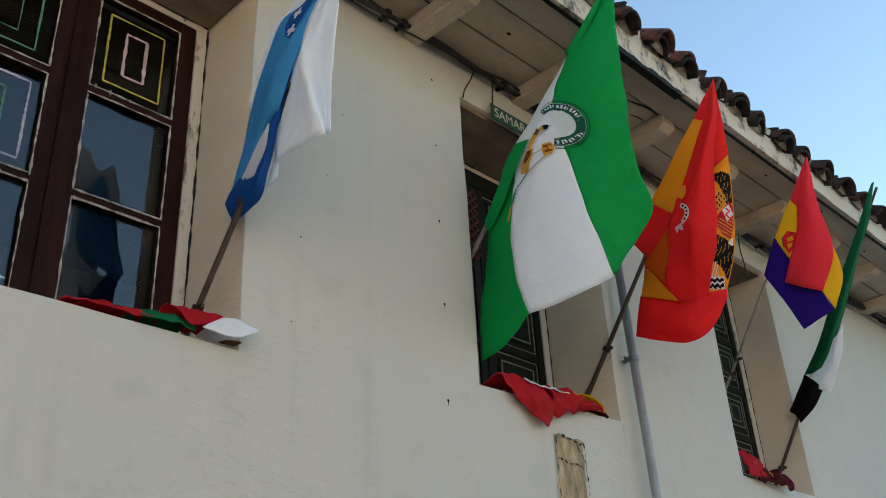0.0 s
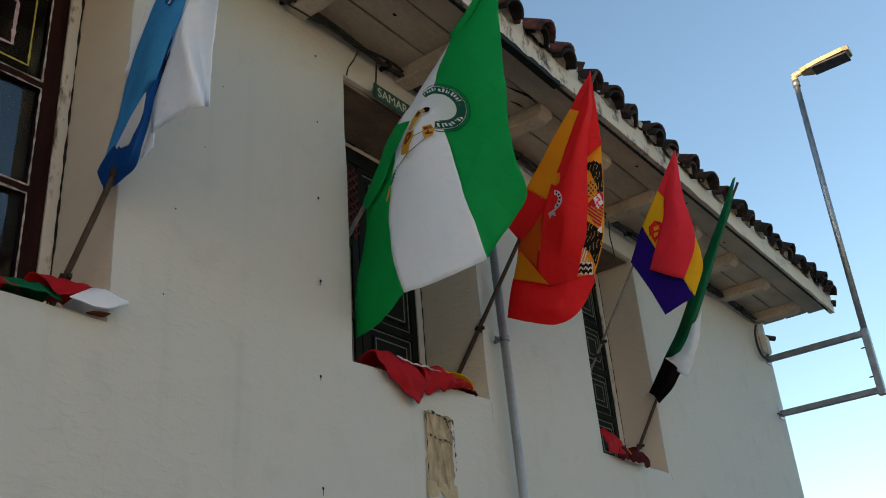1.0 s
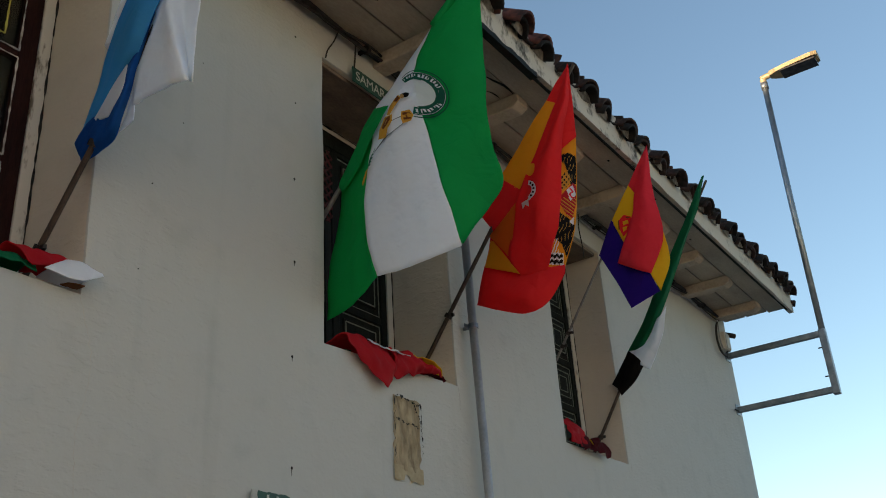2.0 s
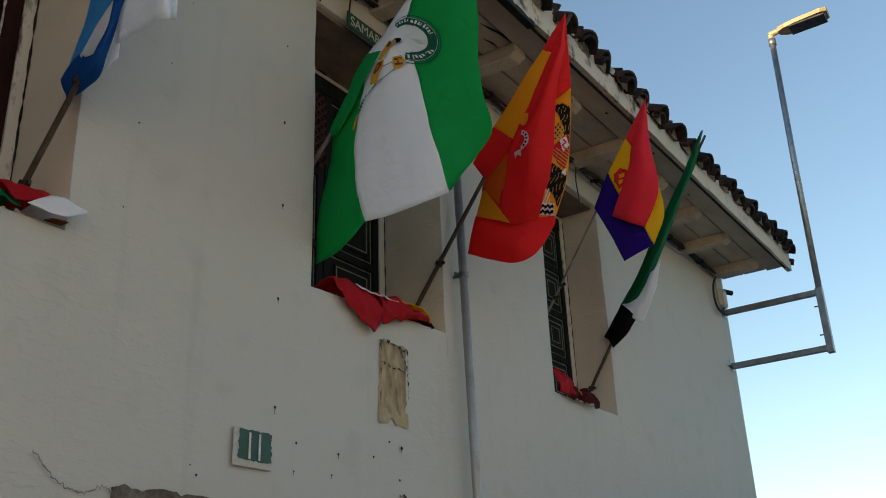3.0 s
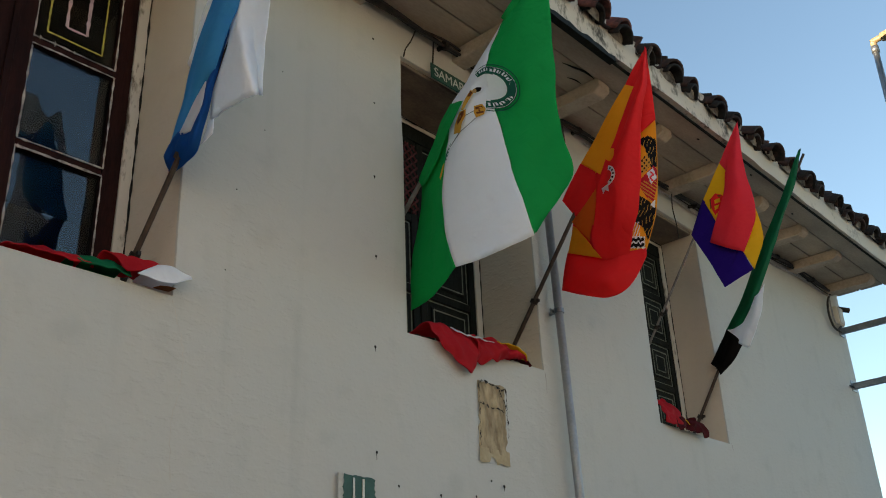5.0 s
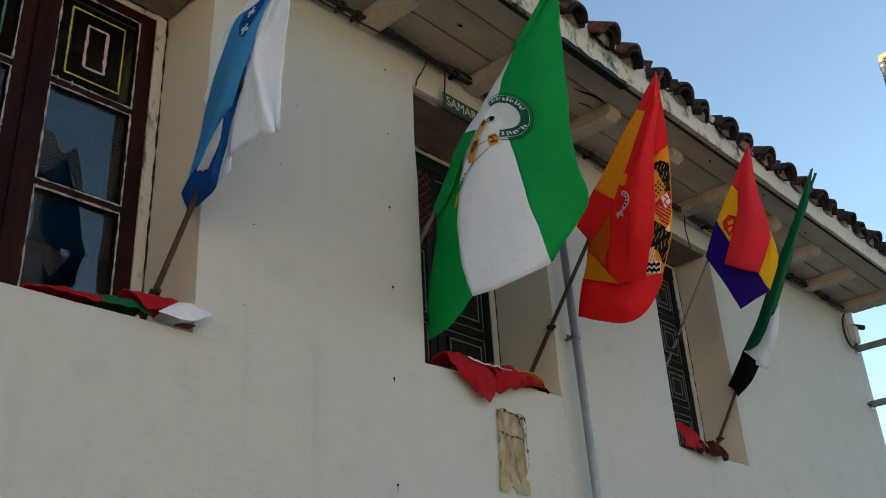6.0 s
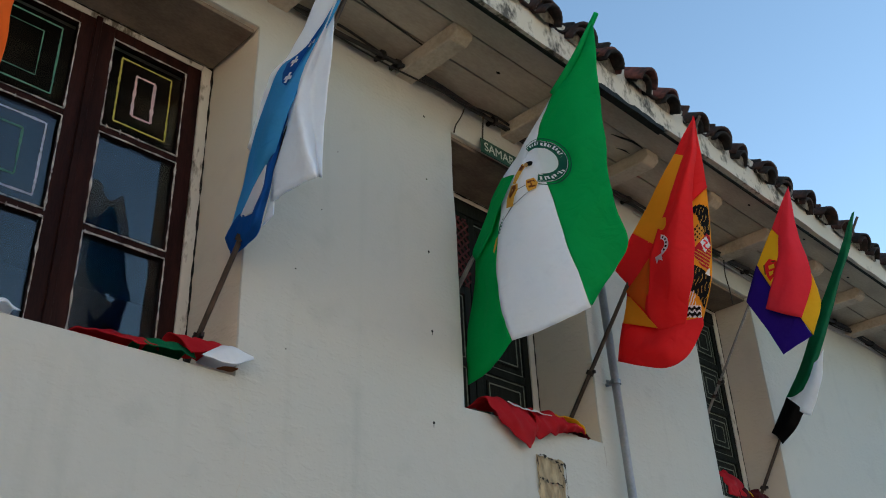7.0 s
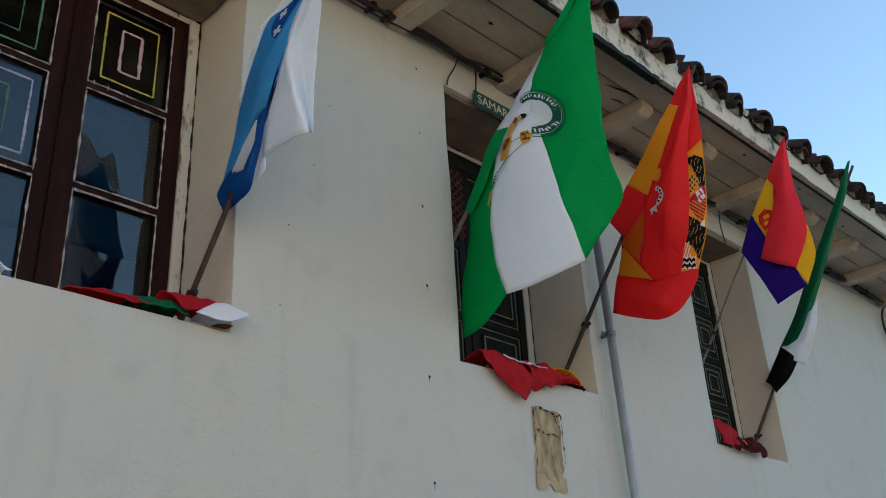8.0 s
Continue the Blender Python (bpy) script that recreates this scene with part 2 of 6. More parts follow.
M_GREY = noisy("grey_relief", (0.20, 0.21, 0.22), (0.44, 0.45, 0.46), 0.6, 40, 90, 0.6, 0.006)
# Golden low sunlight is tinted into the metal of the lamp head.
M_LAMPHEAD = noisy("sun_tinted_housing", (0.36, 0.27, 0.15), (0.50, 0.39, 0.23), 0.45, 20, 90, 0.1, metal=0.4)
M_LENS = noisy("lamp_lens", (0.03, 0.03, 0.035), (0.07, 0.07, 0.08), 0.25, 20, 90, 0.05)
M_GROUND = noisy("street_paving", (0.12, 0.112, 0.10), (0.20, 0.19, 0.17), 0.9, 0.8, 30, 0.4)
M_FAR = noisy("far_metal", (0.12, 0.12, 0.12), (0.2, 0.2, 0.2), 0.7, 5, 30, 0.1)
M_STONE = noisy("stone_wall", (0.40, 0.395, 0.37), (0.54, 0.53, 0.50), 0.95, 2, 14, 0.8, 0.02)
M_MOSS = noisy("dry_weeds", (0.035, 0.038, 0.015), (0.11, 0.10, 0.045), 0.9, 20, 80, 0.3)
F_GREEN = fabric("flag_green", (0.005, 0.43, 0.105))
F_WHITE = fabric("flag_white", (0.89, 0.93, 0.99), 0.96)
F_RED = fabric("flag_red", (0.92, 0.035, 0.040), 0.92)
F_OLDRED = fabric("faded_crimson_cloth", (0.62, 0.022, 0.036), 0.75)
F_CRIMSON = fabric("flag_crimson", (0.92, 0.055, 0.09), 0.92)
F_YELLOW = fabric("flag_orange_yellow", (0.93, 0.42, 0.025), 0.92)
F_GOLD = fabric("flag_gold", (0.93, 0.60, 0.025), 0.92)
F_PURPLE = fabric("flag_purple", (0.035, 0.010, 0.28))
F_BLUE = fabric("flag_blue", (0.075, 0.42, 0.80))
F_DEEP = fabric("flag_deep_blue", (0.015, 0.12, 0.45))
F_BLACK = fabric("flag_black", (0.010, 0.009, 0.009))
F_DKGREEN = fabric("flag_dark_green", (0.010, 0.20, 0.085))
F_BROWN = fabric("print_brown", (0.20, 0.07, 0.025))
F_PRINTGOLD = fabric("print_gold", (0.76, 0.40, 0.06))
F_MAROON = fabric("dark_maroon_cloth", (0.11, 0.012, 0.018), 0.7)
F_ORANGE = fabric("flag_deep_orange", (0.84, 0.17, 0.02), 0.9)
F_PRINTGREEN = fabric("print_green", (0.02, 0.14, 0.10))


# ---- mesh helpers ----
def part(name, bm, material, parent=None, label="", smooth=False):
    me = bpy.data.meshes.new(name)
    bm.normal_update()
    bm.to_mesh(me)
    bm.free()
    me.materials.append(material)
    if smooth:
        for p in me.polygons:
            p.use_smooth = True
    ob = new(name, me)
    if parent:
        ob.parent = parent
        ob.matrix_parent_inverse = parent.matrix_basis.inverted() if parent.type == "EMPTY" else Matrix()
    if label:
        tagged(ob, label)
    return ob


def thing(name, at, label, category, group="", kind=""):
    ob = new(name)
    ob.empty_display_size = 0.1
    ob.matrix_basis = Matrix.Translation(at)
    return tagged(ob, label, category, group, kind)


def box(bm, x0, x1, y0, y1, z0, z1, bev=0.0, segs=2):
    r = bmesh.ops.create_cube(bm, size=1)
    vs = r["verts"]
    for v in vs:
        v.co = Vector((x0 + (v.co.x + 0.5) * (x1 - x0), y0 + (v.co.y + 0.5) * (y1 - y0), z0 + (v.co.z + 0.5) * (z1 - z0)))
    if bev:
        es = list({e for v in vs for e in v.link_edges})
        bmesh.ops.bevel(bm, geom=es, offset=bev, segments=segs, affect="EDGES", profile=0.5)
    return bm


def boxed(*a, bev=0.003):
    return box(bmesh.new(), *a, bev=bev)


def tube(bm, pts, r, sides=10, r1=None, cap=True):
    """A round bar along points, tapering from r to r1."""
    pts = [Vector(p) for p in pts]
    rings = []
    for i, p in enumerate(pts):
        d = (pts[min(i + 1, len(pts) - 1)] - pts[max(i - 1, 0)]).normalized()
        u = d.cross(Vector((0.31, 0.17, 0.93))).normalized()
        w = d.cross(u)
        rr = r if r1 is None else r + (r1 - r) * i / (len(pts) - 1)
        rings.append([bm.verts.new(p + rr * (math.cos(t) * u + math.sin(t) * w)) for t in (2 * math.pi * k / sides for k in range(sides))])
    for a, b in zip(rings, rings[1:]):
        for k in range(sides):
            bm.faces.new((a[k], a[(k + 1) % sides], b[(k + 1) % sides], b[k]))
    if cap:
        bm.faces.new(rings[0][::-1])
        bm.faces.new(rings[-1])
    return bm


def tubed(pts, r, sides=10, r1=None):
    return tube(bmesh.new(), pts, r, sides, r1)


def spline(ctrl, n):
    """Catmull-Rom through the control vectors, n + 1 samples."""
    c = [Vector(p) for p in ctrl]
    out = []
    for i in range(n + 1):
        s = i / n * (len(c) - 1)
        k = min(int(s), len(c) - 2)
        f = s - k
        p0 = c[k - 1] if k else c[0] * 2 - c[1]
        p3 = c[k + 2] if k + 2 < len(c) else c[-1] * 2 - c[-2]
        p1, p2 = c[k], c[k + 1]
        out.append(0.5 * (2 * p1 + (p2 - p0) * f + (2 * p0 - 5 * p1 + 4 * p2 - p3) * f * f + (3 * p1 - p0 - 3 * p2 + p3) * f ** 3))
    return out


def drape(curves, nu=24, nv=36, ripple=0.008, seed=0.0):
    """A cloth sheet through a few curves of (x, y, z): samples [u][v]."""
    along = [spline(c, nv) for c in curves]
    grid = [[None] * (nv + 1) for _ in range(nu + 1)]
    for j in range(nv + 1):
        for i, p in enumerate(spline([a[j] for a in along], nu)):
            q = noise.noise(Vector((p.y * 5 + seed, p.z * 2.2, seed)))
            q2 = noise.noise(Vector((p.y * 14 + seed, p.z * 7, seed + 5)))
            q3 = 1 - 2 * abs(noise.noise(Vector((p.y * 6 + p.z * 4 + seed, p.z * 1.3, seed + 9))))
            grid[i][j] = p + Vector((ripple * (1.6 * q + 0.6 * q2 + 0.55 * q3 ** 3), 0, 0))
    return grid


def sheet(grid, thick=0.003):
    """Both faces of a thin cloth, closed round its hem."""
    bm = bmesh.new()
    nu, nv = len(grid), len(grid[0])
    layers = []
    for s in (-0.5, 0.5):
        layers.append([[bm.verts.new(p + Vector((s * thick, 0, 0))) for p in col] for col in grid])
    for n, lay in enumerate(layers):
        for i in range(nu - 1):
            for j in range(nv - 1):
                f = (lay[i][j], lay[i + 1][j], lay[i + 1][j + 1], lay[i][j + 1])
                bm.faces.new(f if n else f[::-1])
    a, b = layers
    rim = [(i, 0) for i in range(nu)] + [(nu - 1, j) for j in range(1, nv)] + [(i, nv - 1) for i in range(nu - 2, -1, -1)] + [(0, j) for j in range(nv - 2, 0, -1)]
    for (i, j), (k, l) in zip(rim, rim[1:] + rim[:1]):
        bm.faces.new((a[i][j], a[k][l], b[k][l], b[i][j]))
    return bm


def on_cloth(grid, polys, lift=0.004):
    """Flat printed shapes, polygons of (y, z), laid on the near face of a cloth."""
    pts = np.array([[p.x, p.y, p.z] for col in grid for p in col])
    bm = bmesh.new()

    def lay_point(y, z):
        d = np.hypot(pts[:, 1] - y, pts[:, 2] - z)
        k = np.argsort(d)[:7]
        w = 1 / (d[k] + 0.004)
        a = np.c_[np.ones(7), pts[k, 1] - y, pts[k, 2] - z] * w[:, None]
        x = np.linalg.lstsq(a, pts[k, 0] * w, rcond=0.05)[0][0]
        x = min(max(float(x), pts[k, 0].min() - 0.006), pts[k, 0].max() + 0.006)
        return bm.verts.new((x - lift - 0.0035, y, z))

    for poly in polys:
        vs = [lay_point(y, z) for y, z in poly]
        if len(vs) <= 4:
            bm.faces.new(vs)
        else:
            c = lay_point(sum(p[0] for p in poly) / len(poly), sum(p[1] for p in poly) / len(poly))
            for a, b in zip(vs, vs[1:] + vs[:1]):
                bm.faces.new((c, a, b))
    bmesh.ops.recalc_face_normals(bm, faces=bm.faces)
    return bm


def text_part(name, body, size, m, material, parent, label=""):
    cu = bpy.data.curves.new(name, "FONT")
    cu.body, cu.size, cu.extrude = body, size, 0.001
    tmp = bpy.data.objects.new(name, cu)
    me = bpy.data.meshes.new_from_object(tmp)
    bpy.data.objects.remove(tmp)
    me.transform(m)
    bm = bmesh.new()
    bm.from_mesh(me)
    return part(name, bm, material, parent, label)


# ---- the house: setting ----
X0, X1 = -8.0, 5.70          # ends of the front wall
TOP, DEEP = 4.68, 0.55       # top and thickness of the walls
W1 = (-2.50, -1.185, 2.80, 4.42)
W2 = (0.0, 0.988, 2.96, 4.43)
W3 = (2.125, 2.985, 2.89, 4.43)
DOOR = (-0.86, 0.205, 0.0, 1.975)
OPEN = (W1, W2, W3, DOOR)


def lines(lo, hi, cuts, step):
    out = sorted({lo, hi, *[c for c in cuts if lo < c < hi]})
    res = []
    for a, b in zip(out, out[1:]):
        n = max(1, round((b - a) / step))
        res += [a + (b - a) * k / n for k in range(n)]
    return res + [hi]


def front_wall():
    bm = bmesh.new()
    xs = lines(X0, X1, [c for o in OPEN for c in o[:2]], 0.11)
    zs = lines(0.0, TOP, [c for o in OPEN for c in o[2:]], 0.11)
    edge_x, edge_z = {c for o in OPEN for c in o[:2]}, {c for o in OPEN for c in o[2:]}
    grid = {}
    for i, x in enumerate(xs):
        for j, z in enumerate(zs):
            bump = 0.010 * noise.noise(Vector((x * 0.9, 3.1, z * 0.9))) + 0.004 * noise.noise(Vector((x * 3.3, 1.7, z * 3.3)))
            jx = 0.006 * noise.noise(Vector((x * 2, 9, z * 4))) if x in edge_x else 0
            jz = 0.006 * noise.noise(Vector((x * 4, 5, z * 2))) if z in edge_z else 0
            if z == W2[2] and W2[0] <= x <= W2[1]:
                jz += 0.030 * (x - 0.46)
            grid[i, j] = bm.verts.new((x + jx, bump if X0 < x < X1 else 0, z + jz))
    for i in range(len(xs) - 1):
        for j in range(len(zs) - 1):
            cx, cz = (xs[i] + xs[i + 1]) / 2, (zs[j] + zs[j + 1]) / 2
            if not any(o[0] < cx < o[1] and o[2] < cz < o[3] for o in OPEN):
                bm.faces.new((grid[i, j], grid[i + 1, j], grid[i + 1, j + 1], grid[i, j + 1]))
    bmesh.ops.delete(bm, geom=[v for v in bm.verts if not v.link_faces], context="VERTS")
    rim = [e for e in bm.edges if e.is_boundary]
    r = bmesh.ops.extrude_edge_only(bm, edges=rim)
    for v in r["geom"]:
        if isinstance(v, bmesh.types.BMVert):
            v.co.y = DEEP
    bmesh.ops.recalc_face_normals(bm, faces=bm.faces)
    soft = [e for e in rim if e.is_valid]
    bmesh.ops.bevel(bm, geom=soft, offset=0.011, segments=2, affect="EDGES", profile=0.5)
    return bm


wall = tagged(part("wall_front", front_wall(), M_WALL, smooth=True), "cream painted plaster front wall, stained and cracked", "wall", kind="structure")
wall.data.set_sharp_from_angle(angle=radians(40))
wall.data.materials.append(M_REVEAL)
for p in wall.data.polygons:
    if p.center.y > 0.02 and X0 + 0.1 < p.center.x < X1 - 0.1 and abs(p.normal.y) < 0.7 and 0.1 < p.center.z < TOP - 0.1:
        p.material_index = 1
for nm, b in (("wall_right", (X1 - 0.5, X1 - 0.002, DEEP, 8.4, 0, TOP)), ("wall_left", (X0, X0 + 0.5, DEEP, 8.4, 0, TOP)), ("wall_back", (X0, X1 - 0.002, 8.4, 8.8, 0, TOP))):
    tagged(part(nm, boxed(*b, bev=0), M_WALL), "cream painted plaster side wall of the old house", "wall", kind="structure")
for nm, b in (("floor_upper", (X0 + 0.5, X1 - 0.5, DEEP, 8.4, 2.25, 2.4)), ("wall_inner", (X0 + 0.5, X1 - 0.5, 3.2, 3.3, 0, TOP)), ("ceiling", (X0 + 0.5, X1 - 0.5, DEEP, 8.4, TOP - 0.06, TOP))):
    tagged(part(nm, boxed(*b, bev=0), M_INSIDE), "near-black room surface, its darkness put into the colour", nm.split("_")[0], kind="structure")

bm = bmesh.new()
bmesh.ops.create_grid(bm, x_segments=8, y_segments=8, size=1500)
tagged(part("ground", bm, M_GROUND), "grey paved street beside the house", "ground", kind="structure")

# ---- eave ----
SOF, FY = 4.665, -0.625      # soffit height and fascia front
eave = thing("eave", (0, 0, SOF), "projecting timber eave, cream paint peeling, sagging a little", "eave", kind="structure")
for k, (ya, yb, z) in enumerate(((-0.200, 0.0, SOF), (-0.404, -0.212, SOF - 0.004), (FY + 0.03, -0.420, SOF - 0.018))):
    for xa, xb in ((X0, -4.1), (-4.092, -1.72), (-1.712, 0.47), (0.478, 2.58), (2.588, X1 + 0.03)):
        part("soffit_board", boxed(xa, xb, ya, yb, z, z + 0.022, bev=0.003), M_SOFFIT, eave)


def fascia(xa, xb):
    bm = bmesh.new()
    box(bm, xa, xb, FY - 0.012, FY + 0.03, 4.60, 4.835)
    es = [e for e in bm.edges if abs(e.verts[0].co.x - e.verts[1].co.x) > 1]
    bmesh.ops.subdivide_edges(bm, edges=es, cuts=90)
    for v in bm.verts:
        x = v.co.x
        v.co.z += 0.010 * noise.noise(Vector((x * 0.7, 2, 0))) + 0.010 * noise.noise(Vector((x * 5, 4, v.co.z * 9))) + 0.02 * math.exp(-((x - 2.4) / 1.6) ** 2)
        v.co.y += 0.006 * noise.noise(Vector((x * 3, 7, v.co.z * 12)))
    return bm


part("fascia", fascia(X0, 2.36), M_FASCIA, eave, "blackened peeling fascia board")
part("fascia", fascia(2.366, X1 + 0.04), M_FASCIA_CLEAN, eave, "cream fascia board, lightly stained")


def rotten_strip(xa, xb, low, high, seed, y0=FY - 0.0155):
    """A strip with a broken upper and lower edge along the foot of the fascia."""
    bm = bmesh.new()
    n = int((xb - xa) / 0.022)
    rows = []
    for k in range(n + 1):
        x = xa + (xb - xa) * k / n
        q = noise.noise(Vector((x * 3.1, seed, 1))) + 0.8 * noise.noise(Vector((x * 11, seed, 4))) + 0.4 * noise.noise(Vector((x * 31, seed, 8)))
        p = noise.noise(Vector((x * 7, seed, 12)))
        h = high + 0.024 * q
        rows.append([bm.verts.new(c) for c in ((x, FY + 0.027, low), (x, y0 + 0.006 * noise.noise(Vector((x * 3, 7, 55))), low + 0.006 * p), (x, y0 + 0.006 * noise.noise(Vector((x * 3, 7, 55))), max(h, low + 0.012)), (x, FY + 0.0, max(h, low + 0.012)))])
    for a, b in zip(rows, rows[1:]):
        for q in range(3):
            bm.faces.new((a[q], b[q], b[q + 1], a[q + 1]))
    bmesh.ops.recalc_face_normals(bm, faces=bm.faces)
    return bm


# Near-black strips: rotten wood, with the shadow line under the fascia painted in.
part("rot_shadow_strip", rotten_strip(X0, -1.4, 4.582, 4.606, 2.0), M_DARKWOOD, eave, "rotten strip under the fascia, shadow put into its black")
part("rot_shadow_strip", rotten_strip(0.30, 1.02, 4.574, 4.606, 2.0), M_DARKWOOD, eave, "rotten strip under the fascia, shadow put into its black")
part("rot_shadow_strip", boxed(-1.39, 0.29, FY + 0.006, FY + 0.026, 4.590, 4.600, bev=0.002), M_DARKWOOD, eave)
part("rot_shadow_strip", boxed(1.03, X1 + 0.035, FY + 0.008, FY + 0.026, 4.594, 4.602, bev=0.002), M_DARKWOOD, eave)
bm = boxed(X1 + 0.012, X1 + 0.035, FY + 0.035, 0.4, 4.69, 4.80, bev=0.004)
part("verge_board", bm, M_SOFFIT, eave)


def split(pts, w, z):
    """A narrow dark split on the underside of a board."""
    bm = bmesh.new()
    c = spline([(x, y, z) for x, y in pts], 18)
    rows = []
    for k, p in enumerate(c):
        h = w * math.sin(math.pi * (k + 0.4) / 19.2) * (0.7 + 0.6 * abs(noise.noise(Vector((k * 0.4, 3, 1)))))
        rows.append((bm.verts.new(p + Vector((0, -h, 0))), bm.verts.new(p + Vector((0, 0, -0.004))), bm.verts.new(p + Vector((0, h, 0)))))
    for a, b in zip(rows, rows[1:]):
        for q in (0, 1):
            bm.faces.new((a[q], b[q], b[q + 1], a[q + 1]))
    bmesh.ops.recalc_face_normals(bm, faces=bm.faces)
    return bm


part("board_split", split(((0.90, -0.375), (0.98, -0.392), (1.06, -0.412), (1.16, -0.41)), 0.012, SOF - 0.018), M_DARKWOOD, eave, "dark split in the board")
part("board_split", split(((1.05, -0.30), (1.10, -0.315), (1.16, -0.32)), 0.007, SOF - 0.005), M_DARKWOOD, eave)
for kx, ky in ((-0.30, -0.13), (0.05, -0.30), (2.2, -0.5), (2.9, -0.52), (3.7, -0.46)):
    part("knot_hole", split(((kx - 0.014, ky), (kx, ky + 0.002), (kx + 0.014, ky)), 0.010, SOF - (0.019 if ky < -0.42 else 0.005)), M_DARKWOOD, eave)


def rafter(x):
    """A rafter tail with a canted nose."""
    bm = bmesh.new()
    prof = ((0.02, 4.588), (-0.385, 4.575), (-0.43, 4.60), (-0.425, 4.662), (0.02, 4.662))
    w = 0.056
    sides = [[bm.verts.new((x + s * w, y, z)) for y, z in prof] for s in (-1, 1)]
    bm.faces.new(sides[0][::-1])
    bm.faces.new(sides[1])
    for k in range(5):
        bm.faces.new((sides[0][k], sides[0][(k + 1) % 5], sides[1][(k + 1) % 5], sides[1][k]))
    bmesh.ops.recalc_face_normals(bm, faces=bm.faces)
    bmesh.ops.bevel(bm, geom=list(bm.edges), offset=0.006, segments=1, affect="EDGES")
    return bm


for x in (-7.2, -6.45, -5.7, -4.95, -4.18, -3.41, -2.64, -1.87, -1.1, -0.33, 0.45, 1.23, 1.93, 2.62, 3.31, 3.99, 4.66, 5.40):
    part("rafter", rafter(x), M_RAFTER, eave)

# ---- roof ----
PITCH = 0.60                 # rise per metre
RY0, RZ0 = FY - 0.06, 4.780
roof = thing("roof", (0, 0, RZ0), "old clay barrel tile roof, black with lichen", "roof", kind="structure")


def roof_body():
    bm = bmesh.new()
    prof = ((RY0 + 0.10, RZ0 - 0.035), (4.2, RZ0 + (4.2 - RY0) * PITCH - 0.035), (9.0, RZ0 - 0.2), (9.0, RZ0 - 0.3), (0.2, 4.70), (RY0 + 0.10, 4.78))
    sides = [[bm.verts.new((x, y, z)) for y, z in prof] for x in (X0, X1 + 0.02)]
    bm.faces.new(sides[0][::-1])
    bm.faces.new(sides[1])
    n = len(prof)
    for k in range(n):
        bm.faces.new((sides[0][k], sides[0][(k + 1) % n], sides[1][(k + 1) % n], sides[1][k]))
    bmesh.ops.recalc_face_normals(bm, faces=bm.faces)
    return bm


part("roof_deck", roof_body(), M_MORTAR, roof)


def barrel(r0, r1, length, up):
    """A tapering half-round tile; up 1 for a cover, -1 for a channel."""
    bm = bmesh.new()
    segs, t = 9, 0.016
    ring = []
    for r, y in ((r0, 0.0), (r1, length)):
        for rr in (r, r - t):
            ring.append([bm.verts.new((rr * math.cos(a), y, up * rr * math.sin(a))) for a in (math.pi * k / segs for k in range(segs + 1))])
    o0, i0, o1, i1 = ring
    for k in range(segs):
        for q in ((o0[k], o0[k + 1], o1[k + 1], o1[k]), (i0[k], i1[k], i1[k + 1], i0[k + 1]), (o0[k], i0[k], i0[k + 1], o0[k + 1]), (o1[k], o1[k + 1], i1[k + 1], i1[k])):
            bm.faces.new(q)
    for k in (0, segs):
        bm.faces.new((o0[k], o1[k], i1[k], i0[k]))
    bmesh.ops.recalc_face_normals(bm, faces=bm.faces)
    for f in bm.faces:
        f.smooth = len(f.verts) == 4
    return bm


def mesh_of(name, bm, mat):
    me = bpy.data.meshes.new(name)
    bm.to_mesh(me)
    bm.free()
    me.materials.append(mat)
    return me


T_SHARD = mesh_of("tile", barrel(0.045, 0.040, 0.13, 1), M_TILE)
T_UNDER = mesh_of("tile", barrel(0.078, 0.070, 0.30, 1), M_TILE)
T_COVER, T_COVER_RED, T_PAN = mesh_of("tile", barrel(0.090, 0.074, 0.44, 1), M_TILE), mesh_of("tile", barrel(0.093, 0.076, 0.44, 1), M_TILE_RED), mesh_of("tile", barrel(0.105, 0.088, 0.44, -1), M_TILE)
rng = random.Random(4)
PIT = math.degrees(math.atan(PITCH))


def lay(me, x, s, dz, turn):
    ob = new("tile", me)
    ob.parent = roof
    ob.matrix_parent_inverse = roof.matrix_basis.inverted()
    ob.matrix_basis = pose(x, RY0 + s * math.cos(radians(PIT)), RZ0 + s * math.sin(radians(PIT)) + dz, PIT - 3 + rng.uniform(-5, 5), rng.uniform(-9, 9), turn)
    return ob


GAP = 0.268
for c in range(int((X1 - X0) / GAP) + 1):
    x = X1 - 0.07 - c * GAP
    red = -0.4 < x < 1.6
    lay(T_UNDER, x + rng.uniform(-0.02, 0.02), rng.uniform(-0.02, 0.03), -0.045 + rng.uniform(-0.014, 0.012), rng.uniform(-10, 10))
    for row in range(3):
        s = row * 0.36
        lay(T_COVER_RED if red and rng.random() < 0.6 else T_COVER, x + rng.uniform(-0.015, 0.015), s + rng.uniform(-0.035, 0.03), -0.024 + rng.uniform(-0.016, 0.016), rng.uniform(-7, 7))
        if c and row < 2:
            lay(T_PAN, x + GAP / 2 + rng.uniform(-0.012, 0.012), s + 0.01 + rng.uniform(-0.03, 0.03), 0.074 + rng.uniform(-0.008, 0.012), rng.uniform(-5, 5))


